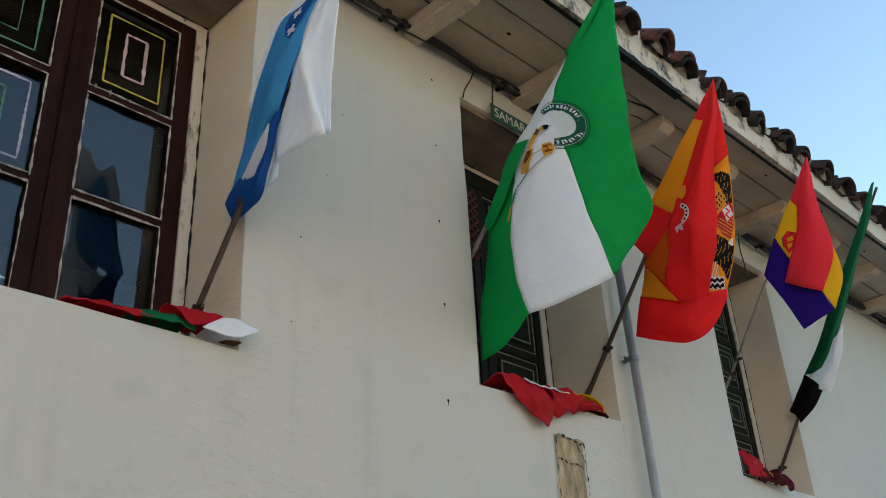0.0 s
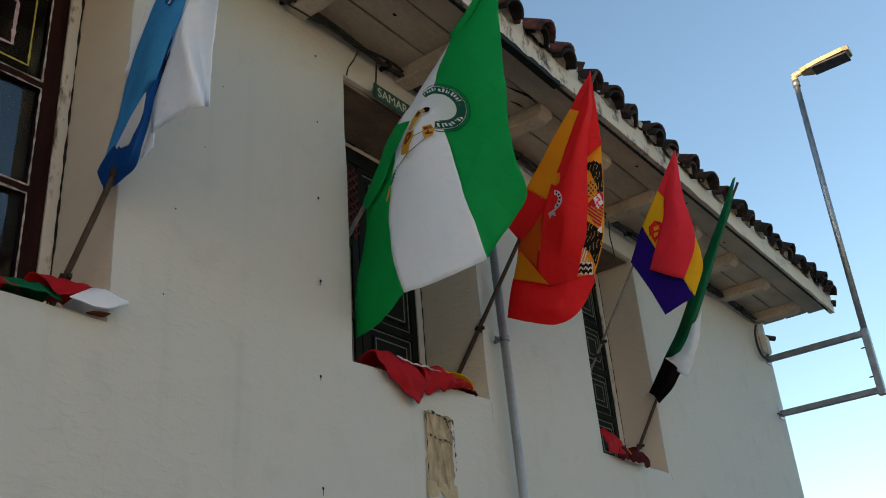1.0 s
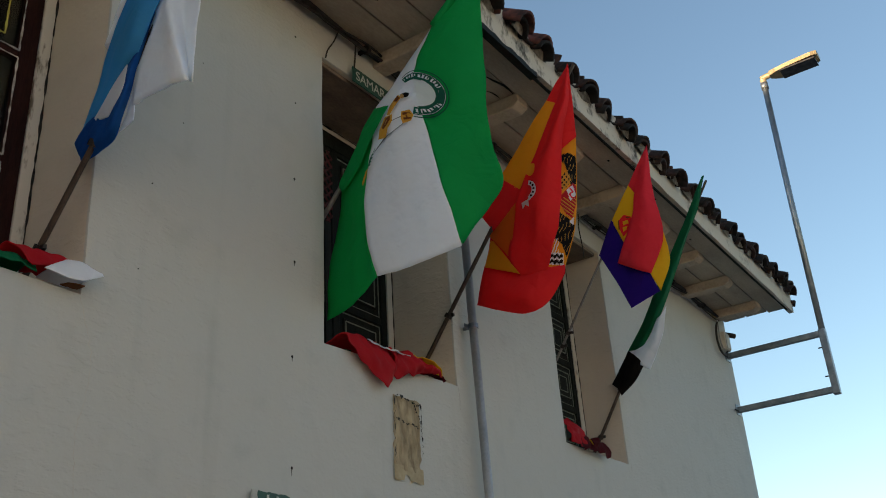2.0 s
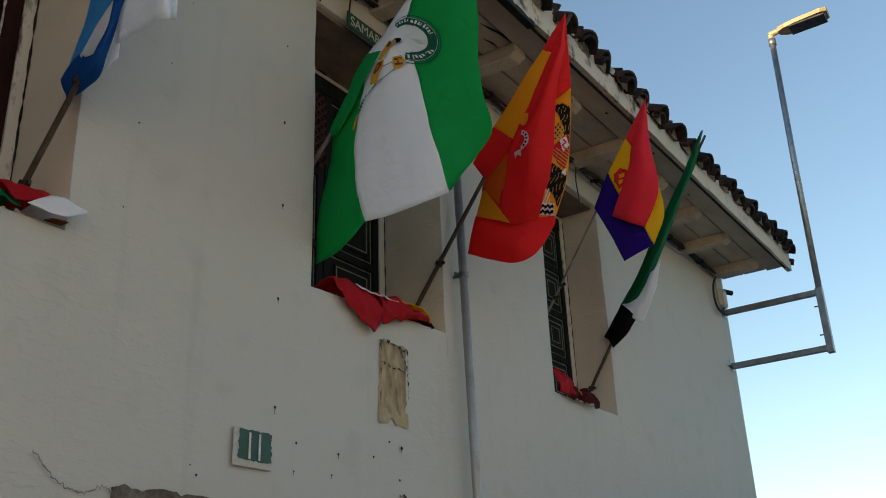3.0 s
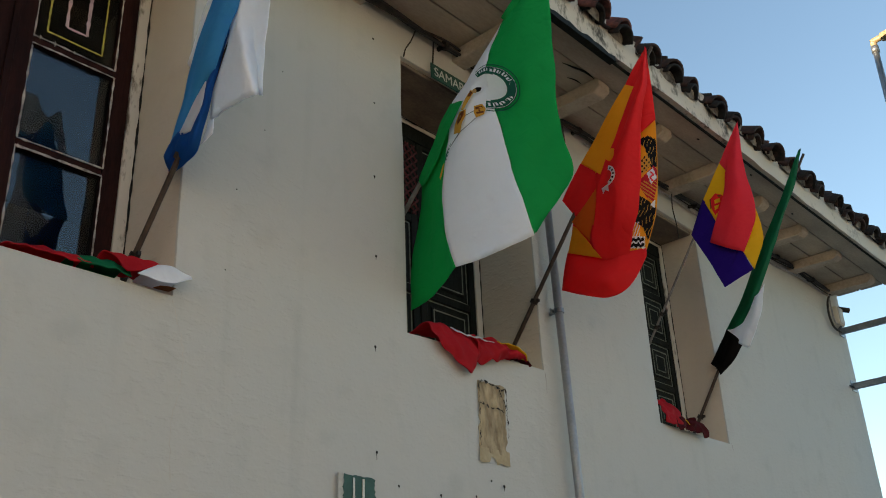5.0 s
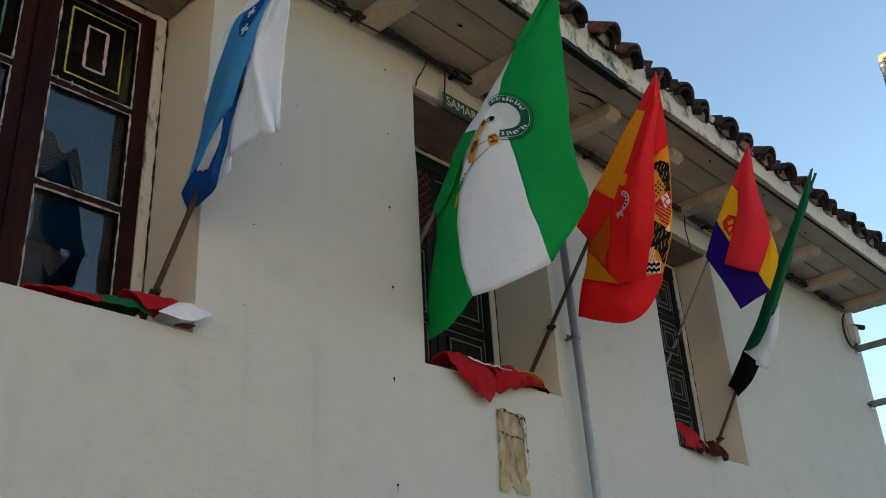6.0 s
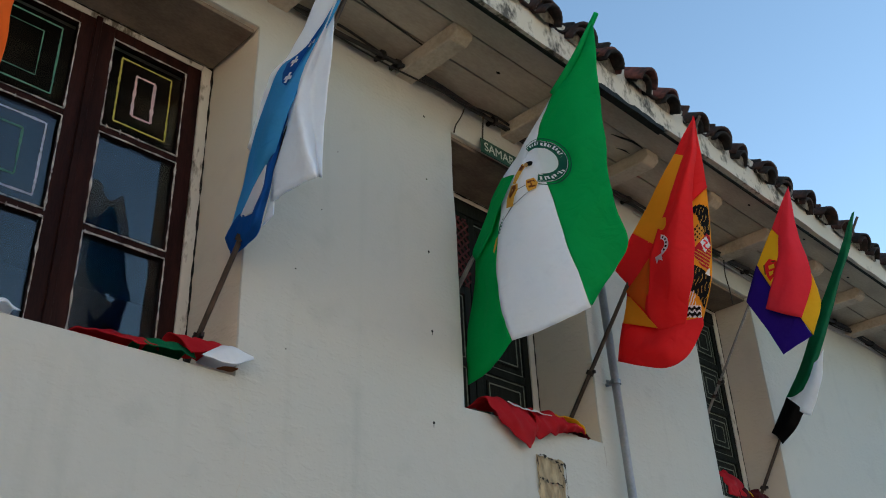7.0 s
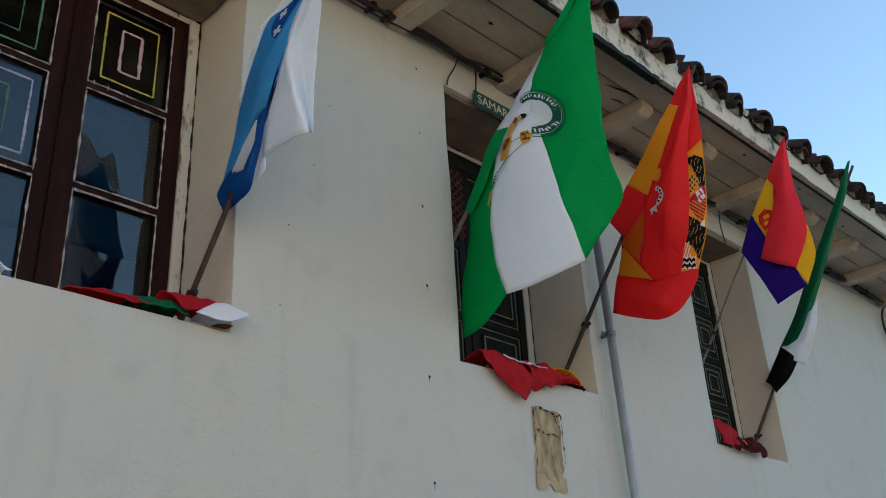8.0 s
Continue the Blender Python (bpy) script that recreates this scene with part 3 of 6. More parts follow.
def mortar_lumps():
    bm = bmesh.new()
    r = random.Random(8)
    for c in range(int((X1 - X0) / GAP)):
        x = X1 - 0.07 - c * GAP
        for _ in range(5):
            m = pose(x + r.uniform(-0.06, 0.06), RY0 + 0.07 + r.uniform(-0.012, 0.03), RZ0 - 0.012 + r.uniform(-0.03, 0.045), r.uniform(0, 90), r.uniform(0, 90), r.uniform(0, 90)) @ Matrix.Diagonal((r.uniform(0.5, 1.3), r.uniform(0.5, 1), r.uniform(0.5, 1.2), 1))
            bmesh.ops.create_icosphere(bm, subdivisions=1, radius=r.uniform(0.014, 0.034), matrix=m)
    return bm



def plugs():
    """Dirt packed into the mouths of the cover tiles."""
    bm = bmesh.new()
    r = random.Random(12)
    for c in range(int((X1 - X0) / GAP) + 1):
        x = X1 - 0.07 - c * GAP
        y = RY0 + 0.030 + r.uniform(-0.012, 0.02)
        rim = [bm.verts.new((x + 0.088 * math.cos(a), y + r.uniform(-0.012, 0.012), RZ0 - 0.03 + 0.095 * math.sin(a) * r.uniform(0.8, 1.0))) for a in (math.pi * k / 8 for k in range(9))]
        mid = bm.verts.new((x + r.uniform(-0.02, 0.02), y - 0.02, RZ0 + 0.01))
        foot = bm.verts.new((x, y, RZ0 - 0.045))
        for a, b in zip(rim, rim[1:]):
            bm.faces.new((a, b, mid))
        bm.faces.new((rim[0], mid, foot))
        bm.faces.new((mid, rim[-1], foot))
    bmesh.ops.recalc_face_normals(bm, faces=bm.faces)
    return bm


tagged(part("dirt", plugs(), M_MORTAR, roof, "crumbling dirt packed under the tiles"), kind="stuff")
for dx, y, z, rx, rz in ((0.055, FY - 0.03, 4.665, 24, 8), (0.035, -0.34, 4.672, 10, 70), (0.02, -0.22, 4.668, 14, 95)):
    shard = new("tile", T_SHARD)
    shard.parent = roof
    shard.matrix_parent_inverse = roof.matrix_basis.inverted()
    shard.matrix_basis = pose(X1 + dx, y, z, rx, 5, rz)
tagged(part("mortar", mortar_lumps(), M_MORTAR, roof, "crumbling pale mortar under the tiles"), kind="stuff")


def weeds():
    bm = bmesh.new()
    r = random.Random(3)
    for x in (-0.1, 0.85, 2.42, 2.48, 2.62, 2.7, 2.9, 3.6, 4.4):
        for _ in range(16):
            a = Vector((x + r.uniform(-0.07, 0.07), RY0 + 0.055 + r.uniform(-0.01, 0.02), 4.83 + r.uniform(-0.02, 0.03)))
            d = Vector((r.uniform(-0.05, 0.05), r.uniform(-0.035, 0), r.uniform(-0.10, -0.02)))
            w = Vector((0.003, 0.001, 0.001))
            bm.faces.new([bm.verts.new(p) for p in (a - w, a + w, a + d * 0.6 + w * 0.7, a + d)])
    return bm


tagged(part("weeds", weeds(), M_MOSS), "dry weeds growing between tiles and fascia", "weeds", kind="stuff")


# ---- windows ----
def frame_boxes(x0, x1, y0, y1, z0, z1, w):
    """Four bars round an opening, one bmesh each."""
    return [boxed(x0, x0 + w, y0, y1, z0, z1), boxed(x1 - w, x1, y0, y1, z0, z1), boxed(x0 + w, x1 - w, y0 + 0.002, y1 - 0.002, z1 - w, z1), boxed(x0 + w, x1 - w, y0 + 0.002, y1 - 0.002, z0, z0 + w)]


def ring_line(x0, x1, z0, z1, y, w, seed, t=0.002, ragged=0.25, fine=75):
    """A hand-painted or puttied outline, uneven in width."""
    bm = bmesh.new()
    c = ((x0, z0), (x1, z0), (x1, z1), (x0, z1))
    for k in range(4):
        (ax, az), (bx, bz) = c[k], c[(k + 1) % 4]
        n = max(4, int(math.hypot(bx - ax, bz - az) / 0.012))
        nx, nz = (0, 1) if az == bz else (1, 0)
        rows = []
        for i in range(n + 1):
            f = i / n
            px, pz = ax + (bx - ax) * f, az + (bz - az) * f
            h = w / 2 * max(0.06, 1 + ragged * 2 * noise.noise(Vector((px * fine + seed, pz * fine, k + seed))) + ragged * noise.noise(Vector((px * 6, pz * 6 + seed, k))))
            o = w * ragged * 0.4 * noise.noise(Vector((px * 12 - seed, pz * 12, k)))
            rows.append([bm.verts.new((px + nx * (o + s * h), y + d, pz + nz * (o + s * h))) for s, d in ((-1, 0), (-1, -t), (1, -t), (1, 0))])
        for a, b in zip(rows, rows[1:]):
            for q in range(3):
                bm.faces.new((a[q], a[q + 1], b[q + 1], b[q]))
    bmesh.ops.recalc_face_normals(bm, faces=bm.faces)
    return bm


def window_one():
    x0, x1, z0, z1 = W1
    win = thing("window_1", ((x0 + x1) / 2, 0.36, z0), "two-leaf wooden casement window, dark maroon paint, glass with painted rectangles", "window", kind="structure")
    for bm in frame_boxes(x0 + 0.004, x1 - 0.004, 0.36, 0.42, z0 + 0.002, z1 - 0.004, 0.05):
        part("window_frame", bm, M_WHITE, win, "chipped white outer frame")
    part("frame_joint", ring_line(x0 + 0.006, x1 - 0.006, z0 + 0.006, z1 - 0.026, 0.3595, 0.006, 3.0, 0.002, 0.9, 23), M_HOLE, win, "dark open joint round the frame")
    part("head_board", boxed(x0 + 0.008, x1 - 0.008, 0.03, 0.356, z1 - 0.024, z1 - 0.001, bev=0.003), M_HEAD, win, "brown board added to darken the window head")
    ax, bx, mid = x0 + 0.055, x1 - 0.055, -1.735
    rows = (z0 + 0.055, 3.388, 3.848, z1 - 0.042)
    marks = {(1, 2): ((0.055, 0.058, M_YEL, 0.009), (0.128, 0.118, M_PINK, 0.013)), (0, 2): ((0.055, 0.055, M_GRN, 0.008), (0.125, 0.11, M_GRN, 0.005)), (0, 1): ((0.045, 0.05, M_LIL, 0.009), (0.125, 0.11, M_GRN, 0.008))}
    for leaf, (la, lb) in enumerate(((ax, mid - 0.002), (mid + 0.002, bx))):
        st = 0.075
        bm = boxed(la, la + st, 0.365, 0.41, rows[0], rows[3], bev=0.006)
        cs = part("casement", bm, M_FRAME, win)
        part("stile", boxed(lb - st, lb, 0.365, 0.41, rows[0], rows[3], bev=0.006), M_FRAME, cs)
        ga, gb = la + st, lb - st
        part("rail", boxed(ga, gb, 0.367, 0.408, rows[3] - 0.07, rows[3], bev=0.004), M_FRAME, cs)
        part("rail", boxed(ga, gb, 0.367, 0.408, rows[0], rows[0] + 0.08, bev=0.004), M_FRAME, cs)
        for zz in rows[1:3]:
            part("glazing_bar", boxed(ga, gb, 0.37, 0.405, zz - 0.017, zz + 0.017, bev=0.004), M_FRAME, cs)
        cells = ((rows[0] + 0.08, rows[1] - 0.017), (rows[1] + 0.017, rows[2] - 0.017), (rows[2] + 0.017, rows[3] - 0.07))
        for r, (pa, pb) in enumerate(cells):
            pn = part("pane", boxed(ga - 0.004, gb + 0.004, 0.386, 0.390, pa - 0.004, pb + 0.004, bev=0), M_GLASS, cs)
            pn.visible_shadow = False
            part("putty", ring_line(ga, gb, pa, pb, 0.3665, 0.0052, leaf * 7 + r, 0.003, 0.85, 31), M_PUTTY, cs)
            lumps = bmesh.new()
            rr = random.Random(leaf * 31 + r)
            for _ in range(16):
                side = rr.random() < 0.65
                lx = rr.choice((ga, gb)) if side else rr.uniform(ga, gb)
                lz = rr.betavariate(0.5, 0.5) * (pb - pa) + pa if side else rr.choice((pa, pb))
                m = pose(lx, 0.364, lz, 0, 0, 0) @ Matrix.Diagonal((rr.uniform(0.5, 1.0), 0.5, rr.uniform(0.7, 2.6), 1))
                bmesh.ops.create_icosphere(lumps, subdivisions=1, radius=rr.uniform(0.003, 0.0065), matrix=m)
            tagged(part("putty_crumbs", lumps, M_PUTTY, cs), kind="stuff")
            for inset, k, mat, w in marks.get((leaf, r), ()):
                part("painted_outline", ring_line(ga + inset, gb - inset, pa + k, pb - k, 0.3855, w * 0.85, inset * 90, 0.0015, 0.5), mat, cs)
    part("meeting_bead", boxed(mid - 0.016, mid + 0.012, 0.352, 0.366, rows[0], rows[3], bev=0.004), M_FRAME, win)


window_one()


def shutter_window(name, o, y, seams, lattice):
    x0, x1, z0, z1 = o
    win = thing(name, ((x0 + x1) / 2, y, z0), "dark painted wooden window with pale outlined panels", "window", kind="structure")
    for bm in frame_boxes(x0 + 0.004, x1 - 0.004, y, y + 0.06, z0 + 0.002, z1 - 0.004, 0.045):
        part("window_frame", bm, M_WHITE, win, "chipped white outer frame")
    part("frame_joint", ring_line(x0 + 0.006, x1 - 0.006, z0 + 0.006, z1 - 0.026, y - 0.0005, 0.006, x0, 0.002, 0.9, 23), M_HOLE, win, "dark open joint round the frame")
    part("head_board", boxed(x0 + 0.008, x1 - 0.008, 0.03, y - 0.004, z1 - 0.024, z1 - 0.001, bev=0.003), M_HEAD, win, "brown board added to darken the window head")
    ax, bx, top = x0 + 0.05, x1 - 0.05, z1 - 0.05
    part("transom", boxed(ax, bx, y + 0.002, y + 0.05, top - 0.09, top, bev=0.004), M_DARKWOOD, win)
    top -= 0.092
    mid = (ax + bx) / 2
    for leaf, (la, lb) in enumerate(((ax, mid - 0.003), (mid + 0.003, bx))):
        lf = part("shutter", boxed(la, lb, y + 0.022, y + 0.045, z0 + 0.05, top, bev=0.003), M_DARKWOOD, win, "almost black green painted shutter")
        part("stile", boxed(la, la + 0.05, y + 0.008, y + 0.0215, z0 + 0.05, top, bev=0.003), M_DARKWOOD, lf)
        part("stile", boxed(lb - 0.05, lb, y + 0.008, y + 0.0215, z0 + 0.05, top, bev=0.003), M_DARKWOOD, lf)
        zs = [z0 + 0.05 + (top - z0 - 0.05) * s for s in seams]
        for zz in zs:
            part("rail", boxed(la + 0.05, lb - 0.05, y + 0.0085, y + 0.0215, zz - 0.022, zz + 0.022, bev=0.003), M_DARKWOOD, lf)
        for k, (pa, pb) in enumerate(zip(zs, zs[1:])):
            if lattice and leaf == 0 and k == len(zs) - 2:
                continue
            part("panel", boxed(la + 0.085, lb - 0.085, y + 0.012, y + 0.0215, pa + 0.06, pb - 0.06, bev=0.004), M_DARKWOOD, lf)
            part("painted_outline", ring_line(la + 0.055, lb - 0.055, pa + 0.028, pb - 0.028, y + 0.0215, 0.007, k * 3 + leaf, 0.002, 0.3), M_LINE, lf)
            part("painted_outline", ring_line(la + 0.10, lb - 0.10, pa + 0.075, pb - 0.075, y + 0.0118, 0.007, k * 5 + leaf, 0.002, 0.3), M_LINE, lf)
            if not lattice:
                part("painted_outline", ring_line(la + 0.135, lb - 0.135, pa + 0.11, pb - 0.11, y + 0.0118, 0.006, k * 7 + leaf, 0.002, 0.3), M_LINE, lf)
    if lattice:
        bm = bmesh.new()
        za, zb = zs[-2] + 0.03, zs[-1] - 0.03
        n = 9
        for k in range(-n, n * 2):
            for sg in (-1, 1):
                a = Vector((ax + k * 0.05, 0, za if sg > 0 else zb))
                b = a + Vector((zb - za, 0, sg * (zb - za))) * 1.0
                ts = [max(0, (ax - a.x) / (b.x - a.x)), min(1, (mid - a.x) / (b.x - a.x))]
                if ts[1] - ts[0] > 0.05:
                    p, q = a.lerp(b, ts[0]), a.lerp(b, ts[1])
                    tube(bm, [(p.x, y + 0.004, p.z), (q.x, y + 0.004, q.z)], 0.006, 4)
        part("lattice", bm, M_LATTICE, win, "dark red diagonal lattice")
    return win


shutter_window("window_2", W2, 0.375, (0.0, 0.30, 0.62, 1.0), True)
shutter_window("window_3", W3, 0.275, (0.0, 0.26, 0.5, 0.75, 1.0), False)

door = thing("door_1", (-0.33, 0.3, 0), "dark plank door deep in the shaded doorway", "door", kind="structure")
for k in range(6):
    xa = DOOR[0] + 0.01 + k * 0.175
    part("plank", boxed(xa, min(xa + 0.170, DOOR[1] - 0.008), 0.47, 0.51, 0.01, DOOR[3] - 0.052, bev=0.006), M_DARKWOOD, door)


# Unseen walls added across the street to block sky and bounce light.
def opposite():
    bm = bmesh.new()
    box(bm, -4.5, 4, -9.6, -9.0, 0, 5.2)
    box(bm, -4.5, 4.2, -9.8, -8.9, 5.2, 5.3)
    return bm


tagged(part("wall_unseen_front", opposite(), M_STONE), "unseen stone wall added to block and bounce light", "wall", kind="structure")
tagged(part("wall_unseen_bounce", boxed(-26, -5, -9.6, -9.0, 0, 5.4, bev=0.02), M_WHITEWASH), "unseen whitewashed wall added to bounce light", "wall", kind="structure")


# Black board added under the opening's top to stand in for doorway shade.
tagged(part("doorway_shade_board", boxed(DOOR[0] + 0.012, DOOR[1] - 0.012, 0.015, DEEP - 0.01, DOOR[3] - 0.05, DOOR[3] - 0.012, bev=0.004), M_DARKWOOD), "black board added for the shade inside the doorway", "beam", kind="structure")


def lintel():
    bm = bmesh.new()
    box(bm, DOOR[0] - 0.05, DOOR[1] + 0.005, -0.012, 0.02, DOOR[3] - 0.004, DOOR[3] + 0.036)
    es = [e for e in bm.edges if abs(e.verts[0].co.x - e.verts[1].co.x) > 0.5]
    bmesh.ops.subdivide_edges(bm, edges=es, cuts=48)
    for v in bm.verts:
        n = noise.noise(Vector((v.co.x * 9, 2, 3))) + 0.7 * noise.noise(Vector((v.co.x * 26, 6, 1)))
        if v.co.z > DOOR[3] + 0.02:
            v.co.z += 0.024 * n
        v.co.y += 0.012 * noise.noise(Vector((v.co.x * 15, v.co.z * 20, 5)))
    return bm


tagged(part("lintel", lintel(), M_CONC), "broken raw concrete lintel edge over the doorway", "lintel", kind="structure")


# ---- flags ----
def flagpole(flag, foot, tip, mat, clips, r=0.011, back=0.05):
    a, b = Vector(foot), Vector(tip) + Vector((back, 0, 0))
    d = (b - a).normalized()
    pole = part("pole", tubed([a, a.lerp(b, 0.5), b], r, 10, r * 0.8), mat, flag)
    for s in clips:
        c = a.lerp(b, s)
        bm = tubed([c - d * 0.012, c + d * 0.012], r * 1.75, 10)
        box(bm, c.x - 0.006, c.x + 0.006, c.y - 0.034, c.y - 0.014, c.z - 0.008, c.z + 0.008)
        part("clamp", bm, M_IRON, pole, "small dark iron pole clamp")


def band(flag, name, curves, mat, label="", ripple=0.008, seed=0.0, nu=20, nv=30):
    g = drape(curves, nu, nv, ripple, seed)
    part(name, sheet(g), mat, flag, label, smooth=True)
    return g


def at(x, *pts):
    """A curve of points (y, z) or (y, z, dx) about the plane x; a fold's dx shifts it along the camera's line of sight.
    """
    return [(x + d, p[0] + VIEW_LINE[0] * d, p[1] + VIEW_LINE[1] * d) for p in pts for d in (p[2] if len(p) > 2 else 0.0,)]


def disc(cy, cz, ex, ez, r0, r1, a0, a1, n=18):
    """Quads of a ring sector in the slanted frame ex, ez."""
    out = []
    for k in range(n):
        q = []
        for r, t in ((r0, k), (r1, k), (r1, k + 1), (r0, k + 1)):
            a = radians(a0 + (a1 - a0) * t / n)
            u, v = r * math.cos(a), r * math.sin(a)
            q.append((cy + u * ex[0] + v * ez[0], cz + u * ex[1] + v * ez[1]))
        out.append(q)
    return out


def blob(fr, u, v, ru, rv, turn=0, n=14, wob=0.12):
    """An uneven round shape at (u, v) of a frame fr = origin, ex, ez."""
    (oy, oz), ex, ez = fr
    out = []
    for k in range(n):
        a = 2 * math.pi * k / n
        s = 1 + wob * math.sin(3 * a + u * 7) + wob * 0.7 * math.cos(5 * a + v * 9)
        c, d = ru * s * math.cos(a), rv * s * math.sin(a)
        t = radians(turn)
        pu, pv = u + c * math.cos(t) - d * math.sin(t), v + c * math.sin(t) + d * math.cos(t)
        out.append((oy + pu * ex[0] + pv * ez[0], oz + pu * ex[1] + pv * ez[1]))
    return out


def shape(fr, *uv):
    (oy, oz), ex, ez = fr
    return [(oy + u * ex[0] + v * ez[0], oz + u * ex[1] + v * ez[1]) for u, v in uv]


def prints(flag, name, grid, polys, lift, mat, label=""):
    """One part for each printed shape."""
    for p in polys:
        part(name, on_cloth(grid, [p], lift), mat, flag, label)


# green, white and green flag on the pole from the middle window
x = 0.10
VIEW_LINE = (0.78, 0.75)
flag = thing("flag", (x, 0.3, 3.25), "green and white banded flag with an arch emblem on its pole", "flag", "flags on the facade")
flagpole(flag, (0.07, 0.36, 3.28), (x, -0.885, 4.69), M_POLEGREY, (0.2,), 0.012, 0.012)
cb = [at(x, (-0.10, 3.85, 0.02), (-0.03, 3.742, 0.0), (-0.012, 3.612, 0.0), (0.023, 3.49, 0.0), (0.06, 3.315, -0.02), (0.07, 3.09, 0.0)),
      at(x, (-0.16, 3.96, 0.0), (-0.10, 3.79, -0.03), (-0.08, 3.63, -0.035), (-0.065, 3.50, -0.02), (-0.05, 3.34, -0.035), (-0.08, 3.15, -0.03)),
      at(x, (-0.235, 4.08, -0.01), (-0.19, 3.84, -0.05), (-0.156, 3.647, -0.06), (-0.153, 3.53, -0.055), (-0.173, 3.364, -0.05), (-0.214, 3.222, -0.03))]
cw = [cb[2],
      at(x, (-0.42, 4.235, 0.0), (-0.35, 4.0, -0.08), (-0.345, 3.70, -0.07), (-0.38, 3.42, -0.05), (-0.44, 3.215, -0.03)),
      at(x, (-0.585, 4.37, 0.0), (-0.475, 4.20, -0.04), (-0.465, 4.02, -0.07), (-0.55, 3.64, -0.05), (-0.60, 3.42, -0.04), (-0.65, 3.222, 0.0))]
cg = [cw[2],
      at(x, (-0.72, 4.48, 0.0), (-0.665, 4.10, -0.03), (-0.68, 3.70, -0.02), (-0.72, 3.46, 0.0), (-0.70, 3.315, 0.01), (-0.655, 3.228, 0.02)),
      at(x, (-0.865, 4.63, 0.0), (-0.845, 4.15, 0.02), (-0.836, 3.803, 0.02), (-0.85, 3.613, 0.03), (-0.882, 3.441, 0.04), (-0.804, 3.351, 0.04), (-0.731, 3.293, 0.03), (-0.66, 3.226, 0.02))]
flap = [at(x, (-0.224, 4.075, -0.03), (-0.154, 3.988, -0.04), (-0.099, 3.885, -0.035), (-0.012, 3.76, -0.035), (-0.021, 3.706, -0.03)),
        at(x, (-0.265, 4.062, -0.050), (-0.203, 3.985, -0.060), (-0.140, 3.887, -0.048), (-0.08, 3.785, -0.06), (-0.045, 3.718, -0.05)),
        at(x, (-0.305, 4.052, -0.062), (-0.252, 3.985, -0.070), (-0.180, 3.892, -0.068), (-0.135, 3.805, -0.066), (-0.066, 3.731, -0.05))]
band(flag, "green_fold", flap, F_GREEN, "shaded green fold lapped over the pole", 0.007, 4)
band(flag, "green_band", cb, F_GREEN, "lower green band", 0.012, 1)
gw = band(flag, "white_band", cw, F_WHITE, "white middle band", 0.010, 1)
gg = band(flag, "green_band", cg, F_GREEN, "upper green band", 0.014, 1, nv=40)
part("sleeve", tubed(spline([(x, -0.59, 4.372), (x, -0.72, 4.487), (x, -0.80, 4.575), (x + 0.01, -0.885, 4.695)], 10), 0.024, 10, 0.013), F_GREEN, flag, "green cloth gathered round the pole", smooth=True)
full = gw + gg + drape(cb, 20, 30, 0.012, 1)
fr = ((-0.519, 3.996), (-0.0337, -0.0143), (0.0011, -0.0294))
(cy, cz), ex, ez = fr
part("emblem_field", on_cloth(full, disc(cy, cz, ex, ez, 0.0, 2.65, -180, 180, 22), 0.0035), F_WHITE, flag)
part("emblem_arch", on_cloth(full, disc(cy, cz, ex, ez, 2.45, 3.95, -134, 96, 40), 0.0045), F_PRINTGREEN, flag, "dark green arch with pale marks")
part("emblem_rim", on_cloth(full, disc(cy, cz, ex, ez, 4.25, 4.42, -130, 94, 40), 0.0045), F_PRINTGREEN, flag)
ticks = disc(cy, cz, ex, ez, 3.78, 3.84, -132, 94, 40)
for k in range(26):
    a = -130 + k * 8.6
    lo, hi = ((2.95, 3.62), (3.05, 3.55), (2.95, 3.45))[k % 3]
    ticks += disc(cy, cz, ex, ez, lo, hi, a, a + (5.0 if k % 4 else 2.6), 1)
    if k % 2:
        ticks += disc(cy, cz, ex, ez, 2.95, 3.10, a, a + 7.0, 1)
tagged(part("emblem_pattern", on_cloth(full, ticks, 0.006), F_WHITE, flag), kind="stuff")
F_SKIN = fabric("print_ochre", (0.70, 0.42, 0.16))
prints(flag, "emblem_shape", full, [
    shape(fr, (-2.44, 0.74), (-1.94, 1.39), (-2.45, 2.3), (-2.85, 2.9), (-3.7, 4.5), (-4.5, 4.2), (-4.1, 2.5), (-3.2, 1.6)),
    shape(fr, (-1.86, 3.83), (-0.66, 3.38), (-0.16, 4.19), (-0.48, 5.27), (-1.56, 5.96), (-1.85, 5.05)),
    shape(fr, (-4.9, 4.5), (-3.2, 4.4), (-3.2, 5.6), (-3.9, 6.9), (-4.3, 8.5), (-6.0, 8.5), (-6.1, 6.7)),
    shape(fr, (-8.0, 13.5), (-8.38, 15.16), (-8.78, 16.48), (-9.0, 16.08), (-8.4, 13.9))], 0.0135, F_PRINTGOLD, "golden emblem shape")
prints(flag, "emblem_shape", full, [
    shape(fr, (-2.6, 0.95), (-2.05, 1.35), (-2.5, 2.1), (-3.1, 2.0)),
    shape(fr, (-4.6, 4.8), (-3.5, 4.7), (-3.5, 5.4), (-4.1, 6.3), (-4.9, 7.0), (-5.3, 6.4)),
    shape(fr, (-1.7, 4.05), (-0.65, 3.75), (-0.5, 4.1), (-1.55, 4.5)),
    shape(fr, (-1.5, 4.95), (-0.45, 4.65), (-0.4, 4.95), (-1.4, 5.3)),
    shape(fr, (-1.2, 4.5), (-0.95, 4.4), (-0.9, 4.8), (-1.1, 4.9))], 0.0150, F_BROWN, "dark brown emblem shape")
